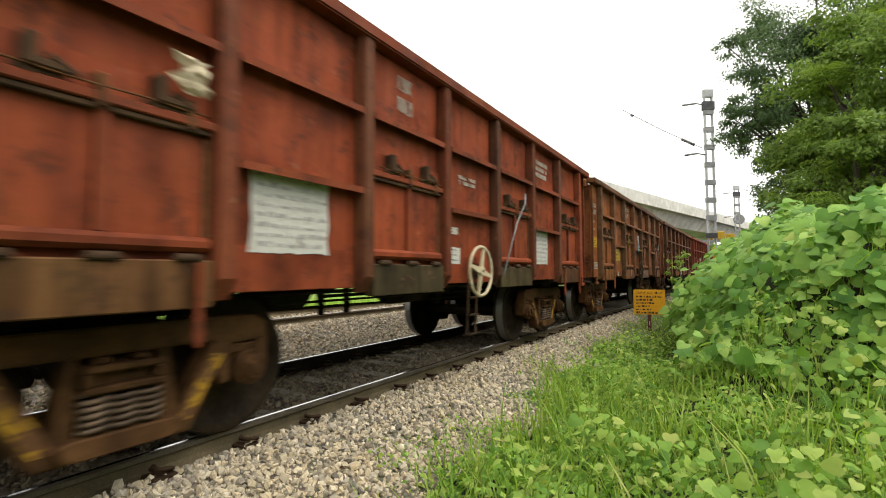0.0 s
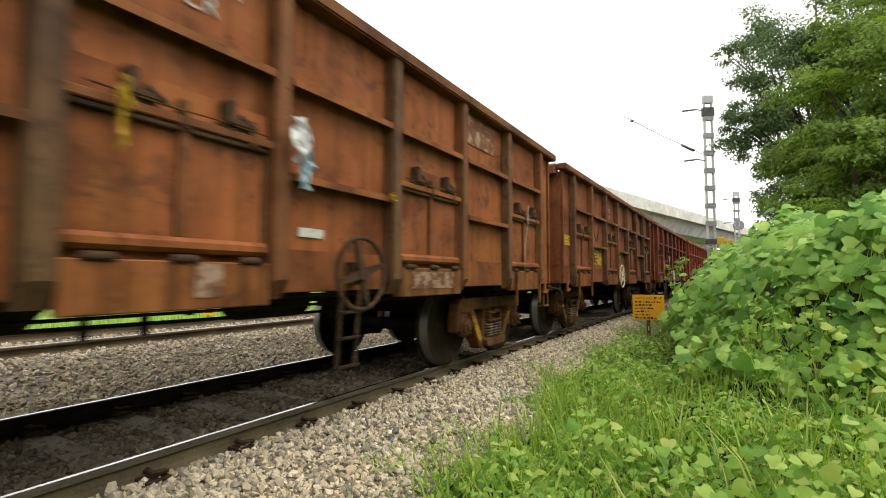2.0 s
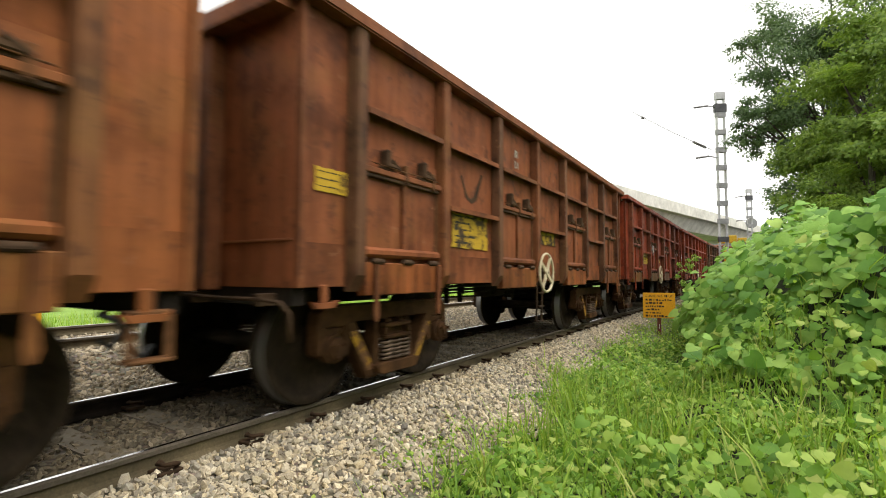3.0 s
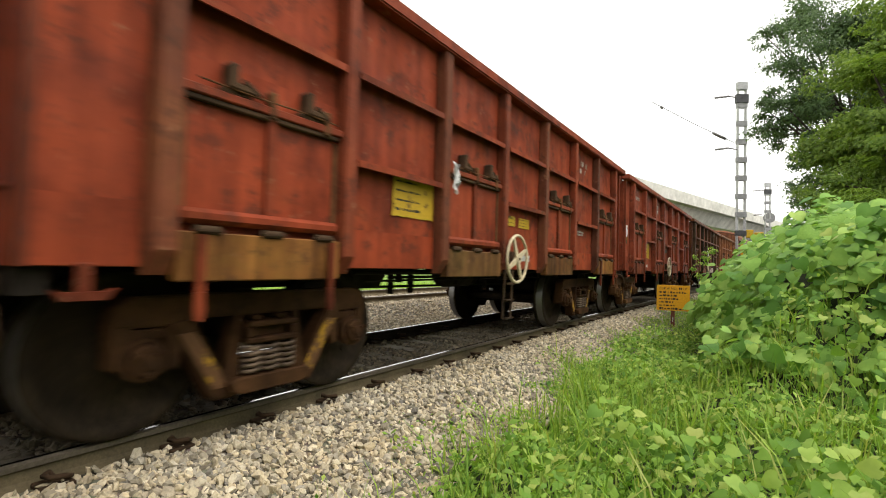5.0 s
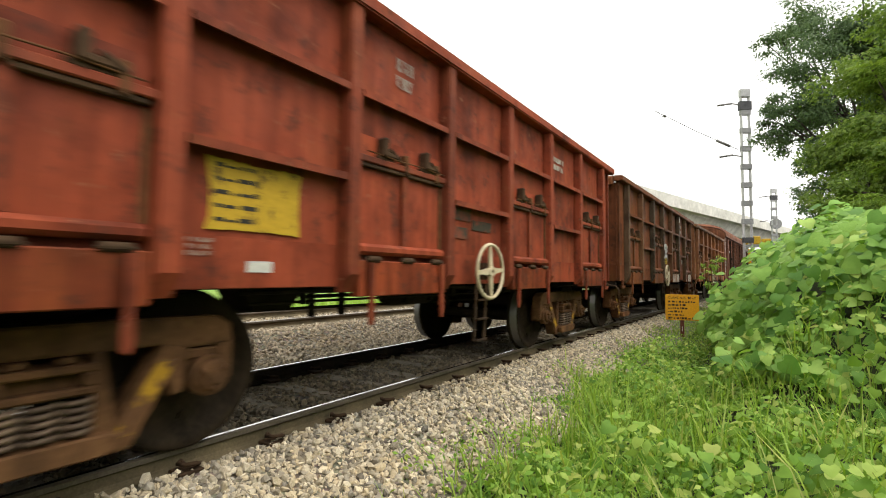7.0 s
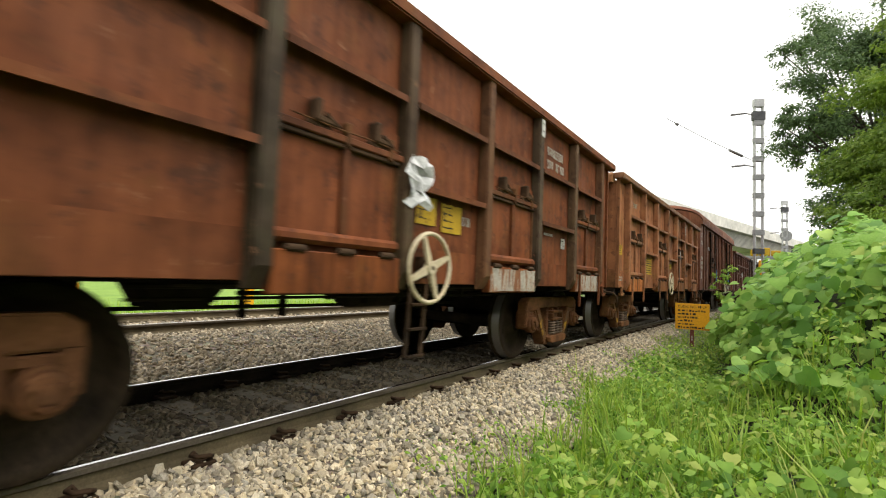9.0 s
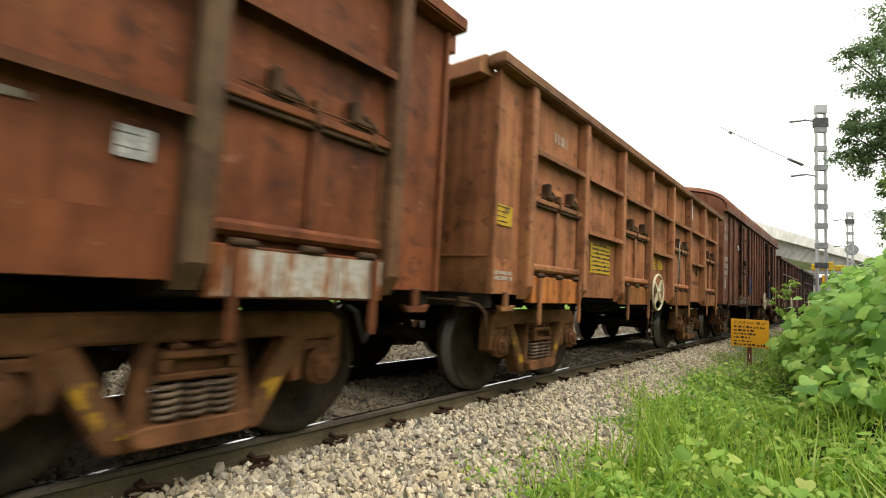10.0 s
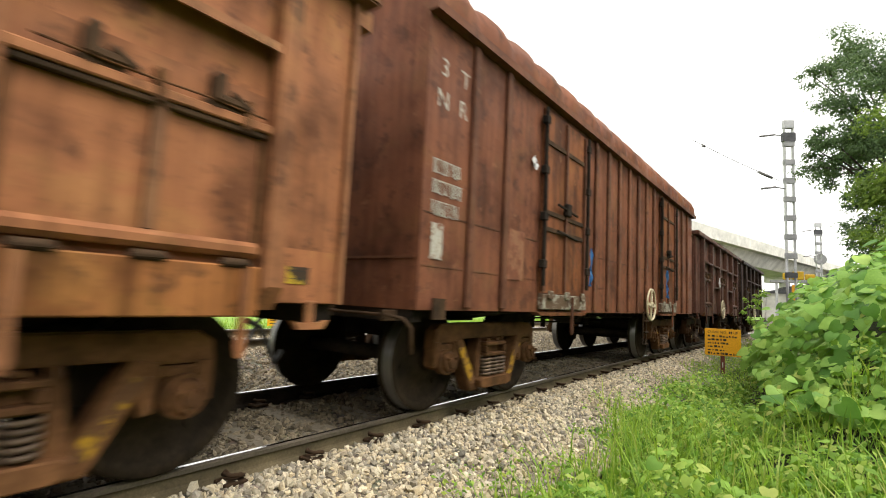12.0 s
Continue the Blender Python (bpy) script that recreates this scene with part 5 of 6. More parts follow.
def stones(name, n, s_range, lat_range, mat, size, seed, label, keep=None, falloff=0.0):
    rng = np.random.default_rng(seed)
    u = rng.random(n)
    s = s_range[0] + (s_range[1] - s_range[0]) * u ** (1 + falloff)
    lat = rng.uniform(*lat_range, n)
    if keep is not None:
        ok = keep(s, lat, rng)
        s, lat = s[ok], lat[ok]
    n = len(s)
    r = rng.uniform(size[0], size[1], n)
    c = arcs(s, lat, bed(lat) + r * rng.uniform(-.3, .45, n))
    shape = ICO[None] * rng.uniform(.52, 1.30, (n, 12, 1)) * rng.uniform(.42, 1.35, (n, 1, 3))
    v = np.einsum("nij,nkj->nki", turned(n, rng), shape) * r[:, None, None] + c[:, None]
    f = (ICOF[None] + 12 * np.arange(n)[:, None, None]).reshape(-1, 3)
    ob = new(name, raw_mesh(name, v.reshape(-1, 3), f, mat))
    return tagged(ob, label, "ballast", kind="stuff")


def weed_edge(s):
    return np.interp(s, [4, 6.8, 8.5, 13, 18, 30], [2.35, 2.22, 1.98, 1.70, 1.46, 1.30]) + .16 * np.sin(s * 1.9) + .10 * np.sin(s * 5.3)


def shoulder_edge(s, lat, rng):
    """Stones thin out where the weeds begin."""
    return lat < weed_edge(s) + .05 + rng.normal(0, .14, len(s))


def off_sleepers(s, lat, rng):
    """Few stones lie on the sleepers' tops."""
    return (np.abs((s + 3.0 + .325) % .65 - .325) > .105) | (rng.random(len(s)) < .62 + .5 * (np.sin(lat * 5 + s * 3) > .5))


stones("ballast_stones", 33000, (1.5, 22), (.99, 2.4), STONE, (.015, .032), 1, "pale grey and buff crushed ballast stones", shoulder_edge, .6)
stones("ballast_stones", 9000, (-5, 1.5), (.99, 2.4), STONE, (.016, .034), 6, "pale grey and buff crushed ballast stones", shoulder_edge)
stones("ballast_stones", 4500, (-5, 1.0), (-.80, .80), STONE_DARK, (.018, .038), 7, "oily dark ballast stones between the rails", off_sleepers)
stones("ballast_stones", 9000, (22, 60), (.93, 2.1), STONE, (.024, .038), 2, "pale grey and buff crushed ballast stones", shoulder_edge, .6)
stones("ballast_stones", 13500, (1.0, 18), (-.80, .80), STONE_DARK, (.018, .038), 3, "oily dark ballast stones between the rails", off_sleepers, .4)
stones("ballast_stones", 25000, (-1, 24), (-4.0, -.95), STONE_MID, (.020, .040), 4, "brown-grey ballast stones between the tracks", None, .5)
stones("ballast_stones", 3500, (1, 22), (-5.8, -4.2), STONE_MID, (.03, .045), 5, "brown-grey ballast stones of the second track", None, .5)


# ---- weeds, vines and grass ----
def leaf_field(name, pos, up, size, shape, faces, mat, seed, label, category, droop=.35):
    """One leaf of the given shape at each place; up: where its face looks."""
    rng = np.random.default_rng(seed)
    n = len(pos)
    up = up / np.linalg.norm(up, axis=1)[:, None]
    side = np.cross(up, rng.normal(size=(n, 3)))
    side /= np.linalg.norm(side, axis=1)[:, None]
    fwd = np.cross(up, side)
    down = np.where(fwd[:, 2:] > 0, -1, 1)
    fwd, side = fwd * down, side * down
    sh = np.array(shape)
    v = (sh[None, :, :1] * side[:, None] + sh[None, :, 1:2] * fwd[:, None] + sh[None, :, 2:3] * up[:, None]) * size[:, None, None] + pos[:, None]
    f = (np.array(faces)[None] + len(sh) * np.arange(n)[:, None, None]).reshape(-1, 3)
    ob = new(name, raw_mesh(name, v.reshape(-1, 3), f, mat, smooth_faces=True))
    return tagged(ob, label, category, kind="stuff")


HEART = [(0, 0, 0), (0, .30, .02), (0, .62, .0), (0, 1.0, -.16), (-.30, -.16, .03), (-.52, .08, .06), (-.50, .40, .02), (-.24, .78, -.06),
         (.30, -.16, .03), (.52, .08, .06), (.50, .40, .02), (.24, .78, -.06)]
HEARTF = [(0, 4, 5), (0, 5, 1), (1, 5, 6), (1, 6, 2), (2, 6, 7), (2, 7, 3), (0, 9, 8), (0, 1, 9), (1, 10, 9), (1, 2, 10), (2, 11, 10), (2, 3, 11)]
OVAL = [(0, 0, 0), (0, .5, .05), (0, 1, -.14), (-.27, .40, .02), (.27, .40, .02)]
OVALF = [(0, 1, 3), (1, 2, 3), (0, 4, 1), (1, 4, 2)]


def bank_points(n, s_range, lat_range, seed, lift=(.02, .16), power=1.0):
    rng = np.random.default_rng(seed)
    s = s_range[0] + (s_range[1] - s_range[0]) * rng.random(n) ** power
    lat = rng.uniform(*lat_range, n)
    e = .05
    z = bed(lat) + bank(s, lat)
    ds = (bank(s + e, lat) - bank(s - e, lat)) / (2 * e)
    dl = (bank(s, lat + e) - bank(s, lat - e)) / (2 * e)
    a = HEAD + BEND * s
    nrm = np.stack([-ds * np.sin(a) - dl * np.cos(a), -ds * np.cos(a) + dl * np.sin(a), np.ones(n)], -1)
    nrm /= np.linalg.norm(nrm, axis=1)[:, None]
    p = arcs(s, lat, z) + nrm * rng.uniform(*lift, n)[:, None]
    return s, lat, p, nrm, rng


s, lat, p, nrm, rng = bank_points(19000, (8.2, 26), (2.7, 9.5), 11, (.02, .30), 1.25)
steep = bank(s, lat) > .35 + .35 * rng.random(len(s))
lump = .18 * np.sin(s * 3.1 + lat * 2) + .15 * np.sin(lat * 4.7 - s * 1.3) + .06 * np.sin(s * 7.3 + 5 * np.sin(lat * 1.9))
p, nrm = p[steep] + nrm[steep] * lump[steep][:, None], nrm[steep]
look_at = nrm * .9 + np.array([-.25, -.55, .45]) + rng.normal(0, .38, nrm.shape)
leaf_field("climbing_vine", p, look_at, rng.uniform(.085, .205, len(p)), HEART, HEARTF, VINE, 12, "broad heart-shaped green vine leaves covering the bank", "vine")
s, lat, p, nrm, rng = bank_points(40000, (2.6, 13.0), (1.9, 8.2), 13, (.0, 1.0), 1.2)
tall = .06 + .40 * np.clip(.5 + .5 * np.sin(s * 2.7 + 1.3 * np.sin(lat * 2.1)) * np.sin(lat * 3.1 + s), 0, 1)
ok = (bank(s, lat) < 1.2) & (lat > weed_edge(s) + rng.normal(0, .08, len(s)))
base = arcs(s, lat, bed(lat) + bank(s, lat))
p = base + (p - base) * (tall * np.clip((lat - weed_edge(s)) * 1.6, .15, 1))[:, None]
p, nrm = p[ok], nrm[ok]
leaf_field("broadleaf_weeds", p, nrm * .7 + np.array([-.15, -.4, .5]) + rng.normal(0, .6, nrm.shape), rng.uniform(.045, .125, len(p)) * rng.uniform(.6, 1.2, len(p)), OVAL, OVALF, WEED, 14, "tangle of light green small-leaved weeds", "weeds")
s, lat, p, nrm, rng = bank_points(4600, (3.6, 10.5), (2.9, 8.0), 15, (.08, .46))
ok = np.sin(s * 1.7 + lat * 1.1) + .6 * np.sin(lat * 2.9 - s) + .9 * (lat - 4.0) + rng.normal(0, .35, len(s)) > .35
p, nrm = p[ok], nrm[ok]
leaf_field("creeper", p, nrm * .6 + np.array([-.2, -.5, .5]) + rng.normal(0, .4, nrm.shape), rng.uniform(.03, .10, len(p)) * np.where(rng.random(len(p)) < .08, 1.6, 1.0), HEART, HEARTF, WEED, 16, "pale green creeper leaves among the weeds", "creeper")
s, lat, p, nrm, rng = bank_points(9000, (3.0, 20), (1.75, 3.6), 17, (.01, .14), 1.2)
ok = lat > weed_edge(s) + rng.normal(0, .10, len(s))
p, nrm = p[ok], nrm[ok]
leaf_field("ground_weeds", p, nrm + rng.normal(0, .5, nrm.shape), rng.uniform(.025, .06, len(p)), OVAL, OVALF, WEED, 18, "low leafy weeds at the edge of the ballast", "weeds")


s, lat, p, nrm, rng = bank_points(15000, (-5.0, 2.7), (1.9, 7.5), 19, (.01, .24))
ok = lat > weed_edge(s) + rng.normal(0, .08, len(s))
p, nrm = p[ok], nrm[ok]
leaf_field("broadleaf_weeds", p, nrm * .7 + np.array([-.1, -.2, .5]) + rng.normal(0, .6, nrm.shape), rng.uniform(.05, .14, len(p)), OVAL, OVALF, WEED, 20, "tangle of light green small-leaved weeds", "weeds")


def blades(name, n, s_range, lat_range, height, seed, label, power=1.0, keep=None, lean=.45, mat=BLADE):
    s, lat, p, nrm, rng = bank_points(n, s_range, lat_range, seed, (-.01, .0), power)
    if keep is not None:
        ok = keep(s, lat, rng)
        p = p[ok]
    n = len(p)
    h = rng.uniform(height[0], height[1], n)
    az = rng.uniform(0, 6.283, n)
    d = np.stack([np.cos(az), np.sin(az), np.zeros(n)], -1)
    w = np.stack([-np.sin(az), np.cos(az), np.zeros(n)], -1) * rng.uniform(.0025, .0075, n)[:, None]
    k = rng.uniform(.1, lean, n)[:, None]
    up = np.array([0, 0, 1.0])
    a = p
    b = p + up * h[:, None] * .55 + d * h[:, None] * k * .35
    c = p + up * h[:, None] * .9 + d * h[:, None] * k
    v = np.stack([a - w, a + w, b - w, b + w, c], 1)
    f = np.array([(0, 1, 3), (0, 3, 2), (2, 3, 4)])
    f = (f[None] + 5 * np.arange(n)[:, None, None]).reshape(-1, 3)
    ob = new(name, raw_mesh(name, v.reshape(-1, 3), f, mat))
    return tagged(ob, label, "grass", kind="stuff")


def past_stones(s, lat, rng):
    return lat > weed_edge(s) + .04 + rng.normal(0, .10, len(s))


blades("grass_tufts", 5500, (2.6, 9.5), (1.6, 7), (.10, .42), 21, "fresh green grass blades among the weeds", 1.0, past_stones, .9)
blades("tall_grass", 1700, (2.8, 9), (2.3, 5.6), (.3, .68), 22, "tall bending grass stems", 1.0, past_stones, 1.1)
blades("short_grass", 17000, (7.5, 30), (1.2, 3.6), (.04, .12), 23, "short bright grass round the sign post", 1.3, past_stones, .8)


blades("rough_grass", 7000, (-9, 3.2), (2.0, 8.5), (.08, .32), 24, "rough grass beside the track", 1.0, None, .9)


def stray_tufts():
    """Small leafy tufts that grow out of the ballast beside the weeds."""
    rng = np.random.default_rng(71)
    P, U = [], []
    for _ in range(34):
        s = rng.uniform(4.0, 11.5)
        lat = float(weed_edge(np.array([s]))[0]) - abs(rng.normal(.12, .16))
        n = int(rng.integers(14, 60))
        r = rng.uniform(.05, .14)
        q = rng.normal(0, 1, (n, 3)) * np.array([r, r, r * .5])
        q[:, 2] = np.abs(q[:, 2]) + .01
        P.append(np.array(arc(s, lat, float(bed(lat)))) + q)
        U.append(rng.normal(0, .6, (n, 3)) + np.array([-.1, -.3, .7]))
    P, U = np.concatenate(P), np.concatenate(U)
    leaf_field("ballast_weeds", P, U, rng.uniform(.02, .06, len(P)), OVAL, OVALF, WEED, 72, "small green weed tufts growing out of the ballast", "weeds")


stray_tufts()


def far_grass():
    rng = np.random.default_rng(31)
    n = 16000
    s, lat = rng.uniform(-4, 45, n), -8.3 - 6 * rng.random(n) ** 1.5
    p = arcs(s, lat, bed(lat))
    h, az = rng.uniform(.12, .42, n), rng.uniform(0, 6.283, n)
    w = np.stack([-np.sin(az), np.cos(az), 0 * az], -1) * .012
    d = np.stack([np.cos(az), np.sin(az), 0 * az], -1) * (h * .4)[:, None] + np.array([0, 0, 1.0]) * h[:, None]
    v = np.stack([p - w, p + w, p + d], 1).reshape(-1, 3)
    ob = new("verge_grass", raw_mesh("verge_grass", v, np.arange(3 * n).reshape(n, 3), BLADE))
    tagged(ob, "bright grass beyond the second track", "grass", kind="stuff")


far_grass()


# ---- trees and bushes ----
def tree(name, base, trunk_top, clumps, n_leaves, leaf, mat, seed, label, girth=1.0):
    """A tapered trunk with limbs to each clump of the crown, and a crown of single leaves in uneven clumps."""
    rng = np.random.default_rng(seed)
    ob = new(name)
    ob.matrix_basis = pose(*base)
    b = Vector(base)
    tagged(ob, label, "tree", group="trees on the bank")
    bm = bmesh.new()
    top = Vector(trunk_top) - b
    rod(bm, (0, 0, -.3), top * .5, .22 * girth, 10, .16 * girth)
    rod(bm, top * .5, top, .16 * girth, 10, .09 * girth)
    for c, r in clumps:
        q = Vector(c) - b
        k = top * rng.uniform(.45, .95)
        m_ = (k + q) / 2 + Vector((0, 0, .25))
        rod(bm, k, m_, .07 * girth, 7, .045 * girth)
        rod(bm, m_, q, .045 * girth, 6, .015 * girth)
    put("trunk", bm, BARK, ob, "grey-brown trunk with limbs")
    P, U = [], []
    total = sum(r ** 2 for _, r in clumps)
    for c, r in clumps:
        k = int(n_leaves * r ** 2 / total)
        sub = rng.normal(size=(max(5, int(r * 16)), 3))
        sub = sub / np.linalg.norm(sub, axis=1)[:, None] * (r * rng.uniform(.35, 1.0, len(sub)))[:, None] * np.array([1, 1, .8])
        who = rng.integers(0, len(sub), k)
        q = sub[who] + rng.normal(0, .17 * min(r, 1.6), (k, 3)) * np.array([1, 1, .7])
        P.append(q + np.array(c) - np.array(base))
        U.append(q / r * .6 + np.array([-.2, -.3, .6]) + rng.normal(0, .5, (k, 3)))
    P, U = np.concatenate(P), np.concatenate(U)
    crown = leaf_field("crown", P, U, rng.uniform(leaf * .6, leaf * 1.2, len(P)), OVAL, OVALF, mat, seed + 1, "", "")
    for key in ("category", "kind"):
        if key in crown:
            del crown[key]
    crown.parent = ob
    crown["label"] = "crown of small uneven leaf clumps"
    return ob


def clump_ball(rng, centre, radius, n, r):
    out = []
    for _ in range(n):
        d = rng.normal(size=3)
        d = d / np.linalg.norm(d) * radius * rng.uniform(.3, 1.0) ** .6
        out.append((tuple(np.array(centre) + d * np.array([1, 1, 1.1])), rng.uniform(r[0], r[1])))
    return out


rng = np.random.default_rng(77)
tree("tree", (14.9, 18.8, -.2), (14.4, 18.3, 7.0),
     clump_ball(rng, (14.0, 18.2, 7.6), 2.9, 26, (.7, 1.3)) + clump_ball(rng, (15.0, 18.5, 11.2), 2.6, 12, (.7, 1.2))
     + [((10.9, 18, 9.6), .55), ((11.3, 18, 9.9), .5), ((10.8, 18, 7.0), .55), ((11.3, 18, 7.4), .6), ((11.5, 18, 8.4), .7), ((11.1, 18, 6.3), .45), ((12.6, 18, 4.9), .9), ((12.2, 18, 3.9), .7), ((12.8, 18, 3.4), .8), ((13.4, 18, 4.4), 1.0), ((12.5, 18, 5.8), .9), ((13.2, 18, 3.0), .9), ((12.0, 18, 5.2), .5), ((13.4, 18, 6.0), 1.0), ((14.2, 18, 3.6), 1.0)],
     78000, .125, TREE_LEAF, 41, "dark leafy tree rising behind the bank")
tree("tree", (11.9, 12.6, 0), (11.4, 12.4, 5.0), clump_ball(rng, (11.1, 12.2, 5.4), 2.0, 24, (.6, 1.0)) + [((10.2, 12, 7.6), .8), ((11.4, 12.2, 8.2), .9), ((9.5, 11.9, 6.2), .6), ((9.3, 11.8, 4.7), .6), ((10.6, 11.9, 3.2), .8)], 36000, .12, TREE_LEAF_LIGHT, 43, "large olive green tree beside the bank")
tree("tree", (10.2, 11.8, 0.5), (9.6, 11.2, 2.8), clump_ball(rng, (9.3, 10.8, 3.5), 1.2, 14, (.4, .8)), 16000, .12, TREE_LEAF_LIGHT, 45, "lighter green shrubby tree on top of the bank")
tree("tree", (11.6, 14.2, 0.5), (11.2, 14.0, 3.2), clump_ball(rng, (10.9, 13.8, 3.9), 1.4, 12, (.5, .9)), 12000, .14, TREE_LEAF_LIGHT, 47, "mid green shrub behind the bank")


tree("shrub", (6.75, 13.4, -.3), (6.6, 13.2, 1.0), [((6.35, 13.1, 1.42), .22), ((6.15, 13.1, 1.18), .16), ((6.6, 13.1, 1.62), .18), ((6.05, 13.0, 1.45), .12), ((6.25, 13.0, .9), .2)], 420, .075, WEED, 49, "thin twiggy shrub at the edge of the vines", .12)


def frond_bush(base, n, length, seed, label):
    """Arching palm-like fronds with leaflets."""
    rng = np.random.default_rng(seed)
    V, F = [], []
    for _ in range(n):
        az, tilt = rng.uniform(0, 6.283), rng.uniform(.5, 1.3)
        d = np.array([math.cos(az), math.sin(az), 0])
        pts = []
        for j in range(14):
            u = j / 13
            pts.append(d * length * u * math.cos(tilt * (1 - u * .7)) + np.array([0, 0, length * (math.sin(tilt) * u - .75 * u * u)]))
        w = np.array([-d[1], d[0], 0])
        for j in range(1, 13):
            for q in (-1, 1):
                k = len(V)
                tip = pts[j] + w * q * length * .16 * math.sin(.35 + 2.5 * j / 13) + d * .1 * length + np.array([0, 0, -.07 * length])
                V += [pts[j] - d * .015, pts[j] + d * .02, tip]
                F.append((k, k + 1, k + 2))
    me = raw_mesh("fronds", np.array(V), np.array(F), TREE_LEAF_LIGHT)
    ob = new("frond_bush", me)
    ob.matrix_basis = pose(*base)
    return tagged(ob, label, "bush", group="bushes on the bank")


frond_bush((8.6, 10.2, 2.5), 22, 1.3, 51, "light green bush with arching feathery fronds")
frond_bush((10.4, 12.0, 4.3), 30, 1.9, 52, "light green bush with arching feathery fronds")
frond_bush((9.5, 11.2, 5.6), 26, 1.2, 53, "light green bush with arching feathery fronds")
frond_bush((10.6, 11.4, 7.0), 26, 1.5, 54, "light green bush with arching feathery fronds")
frond_bush((9.2, 11.0, 3.4), 24, 1.1, 55, "light green bush with arching feathery fronds")


# ---- sign board ----
def curve_board():
    ob = new("curve_board")
    p = arc(16.17, 2.2, -.47)
    ob.matrix_basis = pose(p.x, p.y, p.z, 0, 0, -20)
    tagged(ob, "orange-yellow railway curve board on a red-brown post", "sign")
    bm = bmesh.new()
    soft_box(bm, -.045, .045, -.03, .03, -.2, 1.05, .006)
    part("post", bm, POST, ob, "red-brown painted steel post")
    bm = bmesh.new()
    soft_box(bm, -.385, .385, -.052, -.034, .50, 1.15, .006)
    board = part("board", bm, SIGN_YELLOW, ob, "orange-yellow enamel plate")
    bm = bmesh.new()
    box(bm, -.008, .008, -.034, -.0305, .22, .34)
    part("tag", bm, WHITE, ob)
    lettering(board, "CURVE NO-", -.325, 1.04, .08, INK, y=-.0535)
    lettering(board, "UP", .225, 1.04, .08, INK, y=-.0535)
    rnd = random.Random(5)
    bm = bmesh.new()
    box(bm, .135, .158, -.0545, -.0525, 1.04, 1.098), box(bm, .17, .197, -.0545, -.0525, 1.04, 1.098)
    for i in range(6):
        z, u = .945 - .083 * i, -.32
        end = (.28, .06, .08, -.02, .02, .28)[i]
        while u < end:
            k = rnd.uniform(.02, .07)
            box(bm, u, u + k, -.0545, -.0525, z, z + rnd.uniform(.028, .05))
            u += k + rnd.uniform(.012, .04)
    part("writing", bm, INK, board)


curve_board()


def marker_board(s, lat, w=.36, h=.72):
    ob = new("marker_board")
    p = arc(s, lat, -.3)
    ob.matrix_basis = pose(p.x, p.y, p.z, 0, 0, 25)
    tagged(ob, "yellow board beyond the second track", "sign", group="yellow boards along the far track")
    bm = bmesh.new()
    soft_box(bm, -w / 2, w / 2, -.02, .0, .22, .22 + h, .004)
    b = part("board", bm, SIGN_YELLOW, ob)
    bm = bmesh.new()
    for i in range(3):
        box(bm, -w * .3, w * .25, -.024, -.0205, .30 + .1 * i, .33 + .1 * i)
    part("writing", bm, INK, b)
    bm = bmesh.new()
    soft_box(bm, -.04, .04, .001, .05, -.1, .5, .006)
    part("post", bm, POST, ob)


marker_board(6.95, -9.8)
marker_board(11.6, -9.8)


# ---- overhead line mast ----
def mast(base, top, w, turn, label, steps=9):
    ob = new("overhead_line_mast")
    ob.matrix_basis = pose(base.x, base.y, base.z, 0, 0, turn)
    tagged(ob, label, "mast", group="overhead line masts")
    h = top - base.z
    for x in (-w / 2, w / 2):
        bm = bmesh.new()
        soft_box(bm, x - .024, x + .024, -.09, .09, -.3, h, .008)
        part("upright", bm, GALV, ob)
    for i in range(steps):
        bm = bmesh.new()
        z = h * (.30 + .085 * i)
        box(bm, -w / 2 - .05, w / 2 + .05, -.10, .10, z, z + .26)
        part("batten_plate", bm, PLATE if i else DARKGREY, ob)
    bm = bmesh.new()
    soft_box(bm, -w / 2 - .1, w / 2 + .1, -.12, .12, h - .9, h - .45, .01)
    part("clamp", bm, DARKGREY, ob)
    bm = bmesh.new()
    soft_box(bm, -w / 2 - .055, w / 2 + .055, -.11, .11, h - .22, h + .18, .01)
    part("cap", bm, GALV, ob)
    for z, reach in ((h - .62, 1.15), (h * .70, 1.1)):
        bm = bmesh.new()
        rod(bm, (-w / 2, 0, z), (-w / 2 - .45, 0, z + .08), .03, 6)
        rod(bm, (-w / 2 - .45, 0, z + .08), (-w / 2 - reach, 0, z - .02), .05, 8)
        part("insulator", bm, PORCELAIN, ob, "dark ribbed insulator")
    bm = bmesh.new()
    soft_box(bm, -.06, .06, -.16, -.10, h * .18, h * .27, .01)
    part("flag_plate", bm, SIGN_YELLOW, ob, "small yellow plate")
    return ob


mast(Vector((13.88, 25.0, -.4)), 10.5, .38, 0, "grey lattice overhead line mast beside the track")
mast(Vector((29.5, 48.5, -.4)), 9.6, .44, 0, "grey lattice overhead line mast farther along the track")


def wire(points, r, label):
    bm = bmesh.new()
    tube(bm, points, r, 5)
    return tagged(put("overhead_wire", bm, DARKGREY), label, "wire", group="overhead wires")


a, b = Vector((9.1, 24.2, 9.35)), Vector((13.5, 25, 7.6))
wire([a, a.lerp(b, .5) - Vector((0, 0, .06)), b], .015, "thin stay wire with insulators from the mast")
bm = bmesh.new()
for u, v in ((.74, .9), (.10, .13)):
    rod(bm, a.lerp(b, u) - Vector((0, 0, .05)), a.lerp(b, v) - Vector((0, 0, .03)), .07, 8)
tagged(put("wire_insulator", bm, PORCELAIN), "dark insulator strung in the stay wire", "insulator")


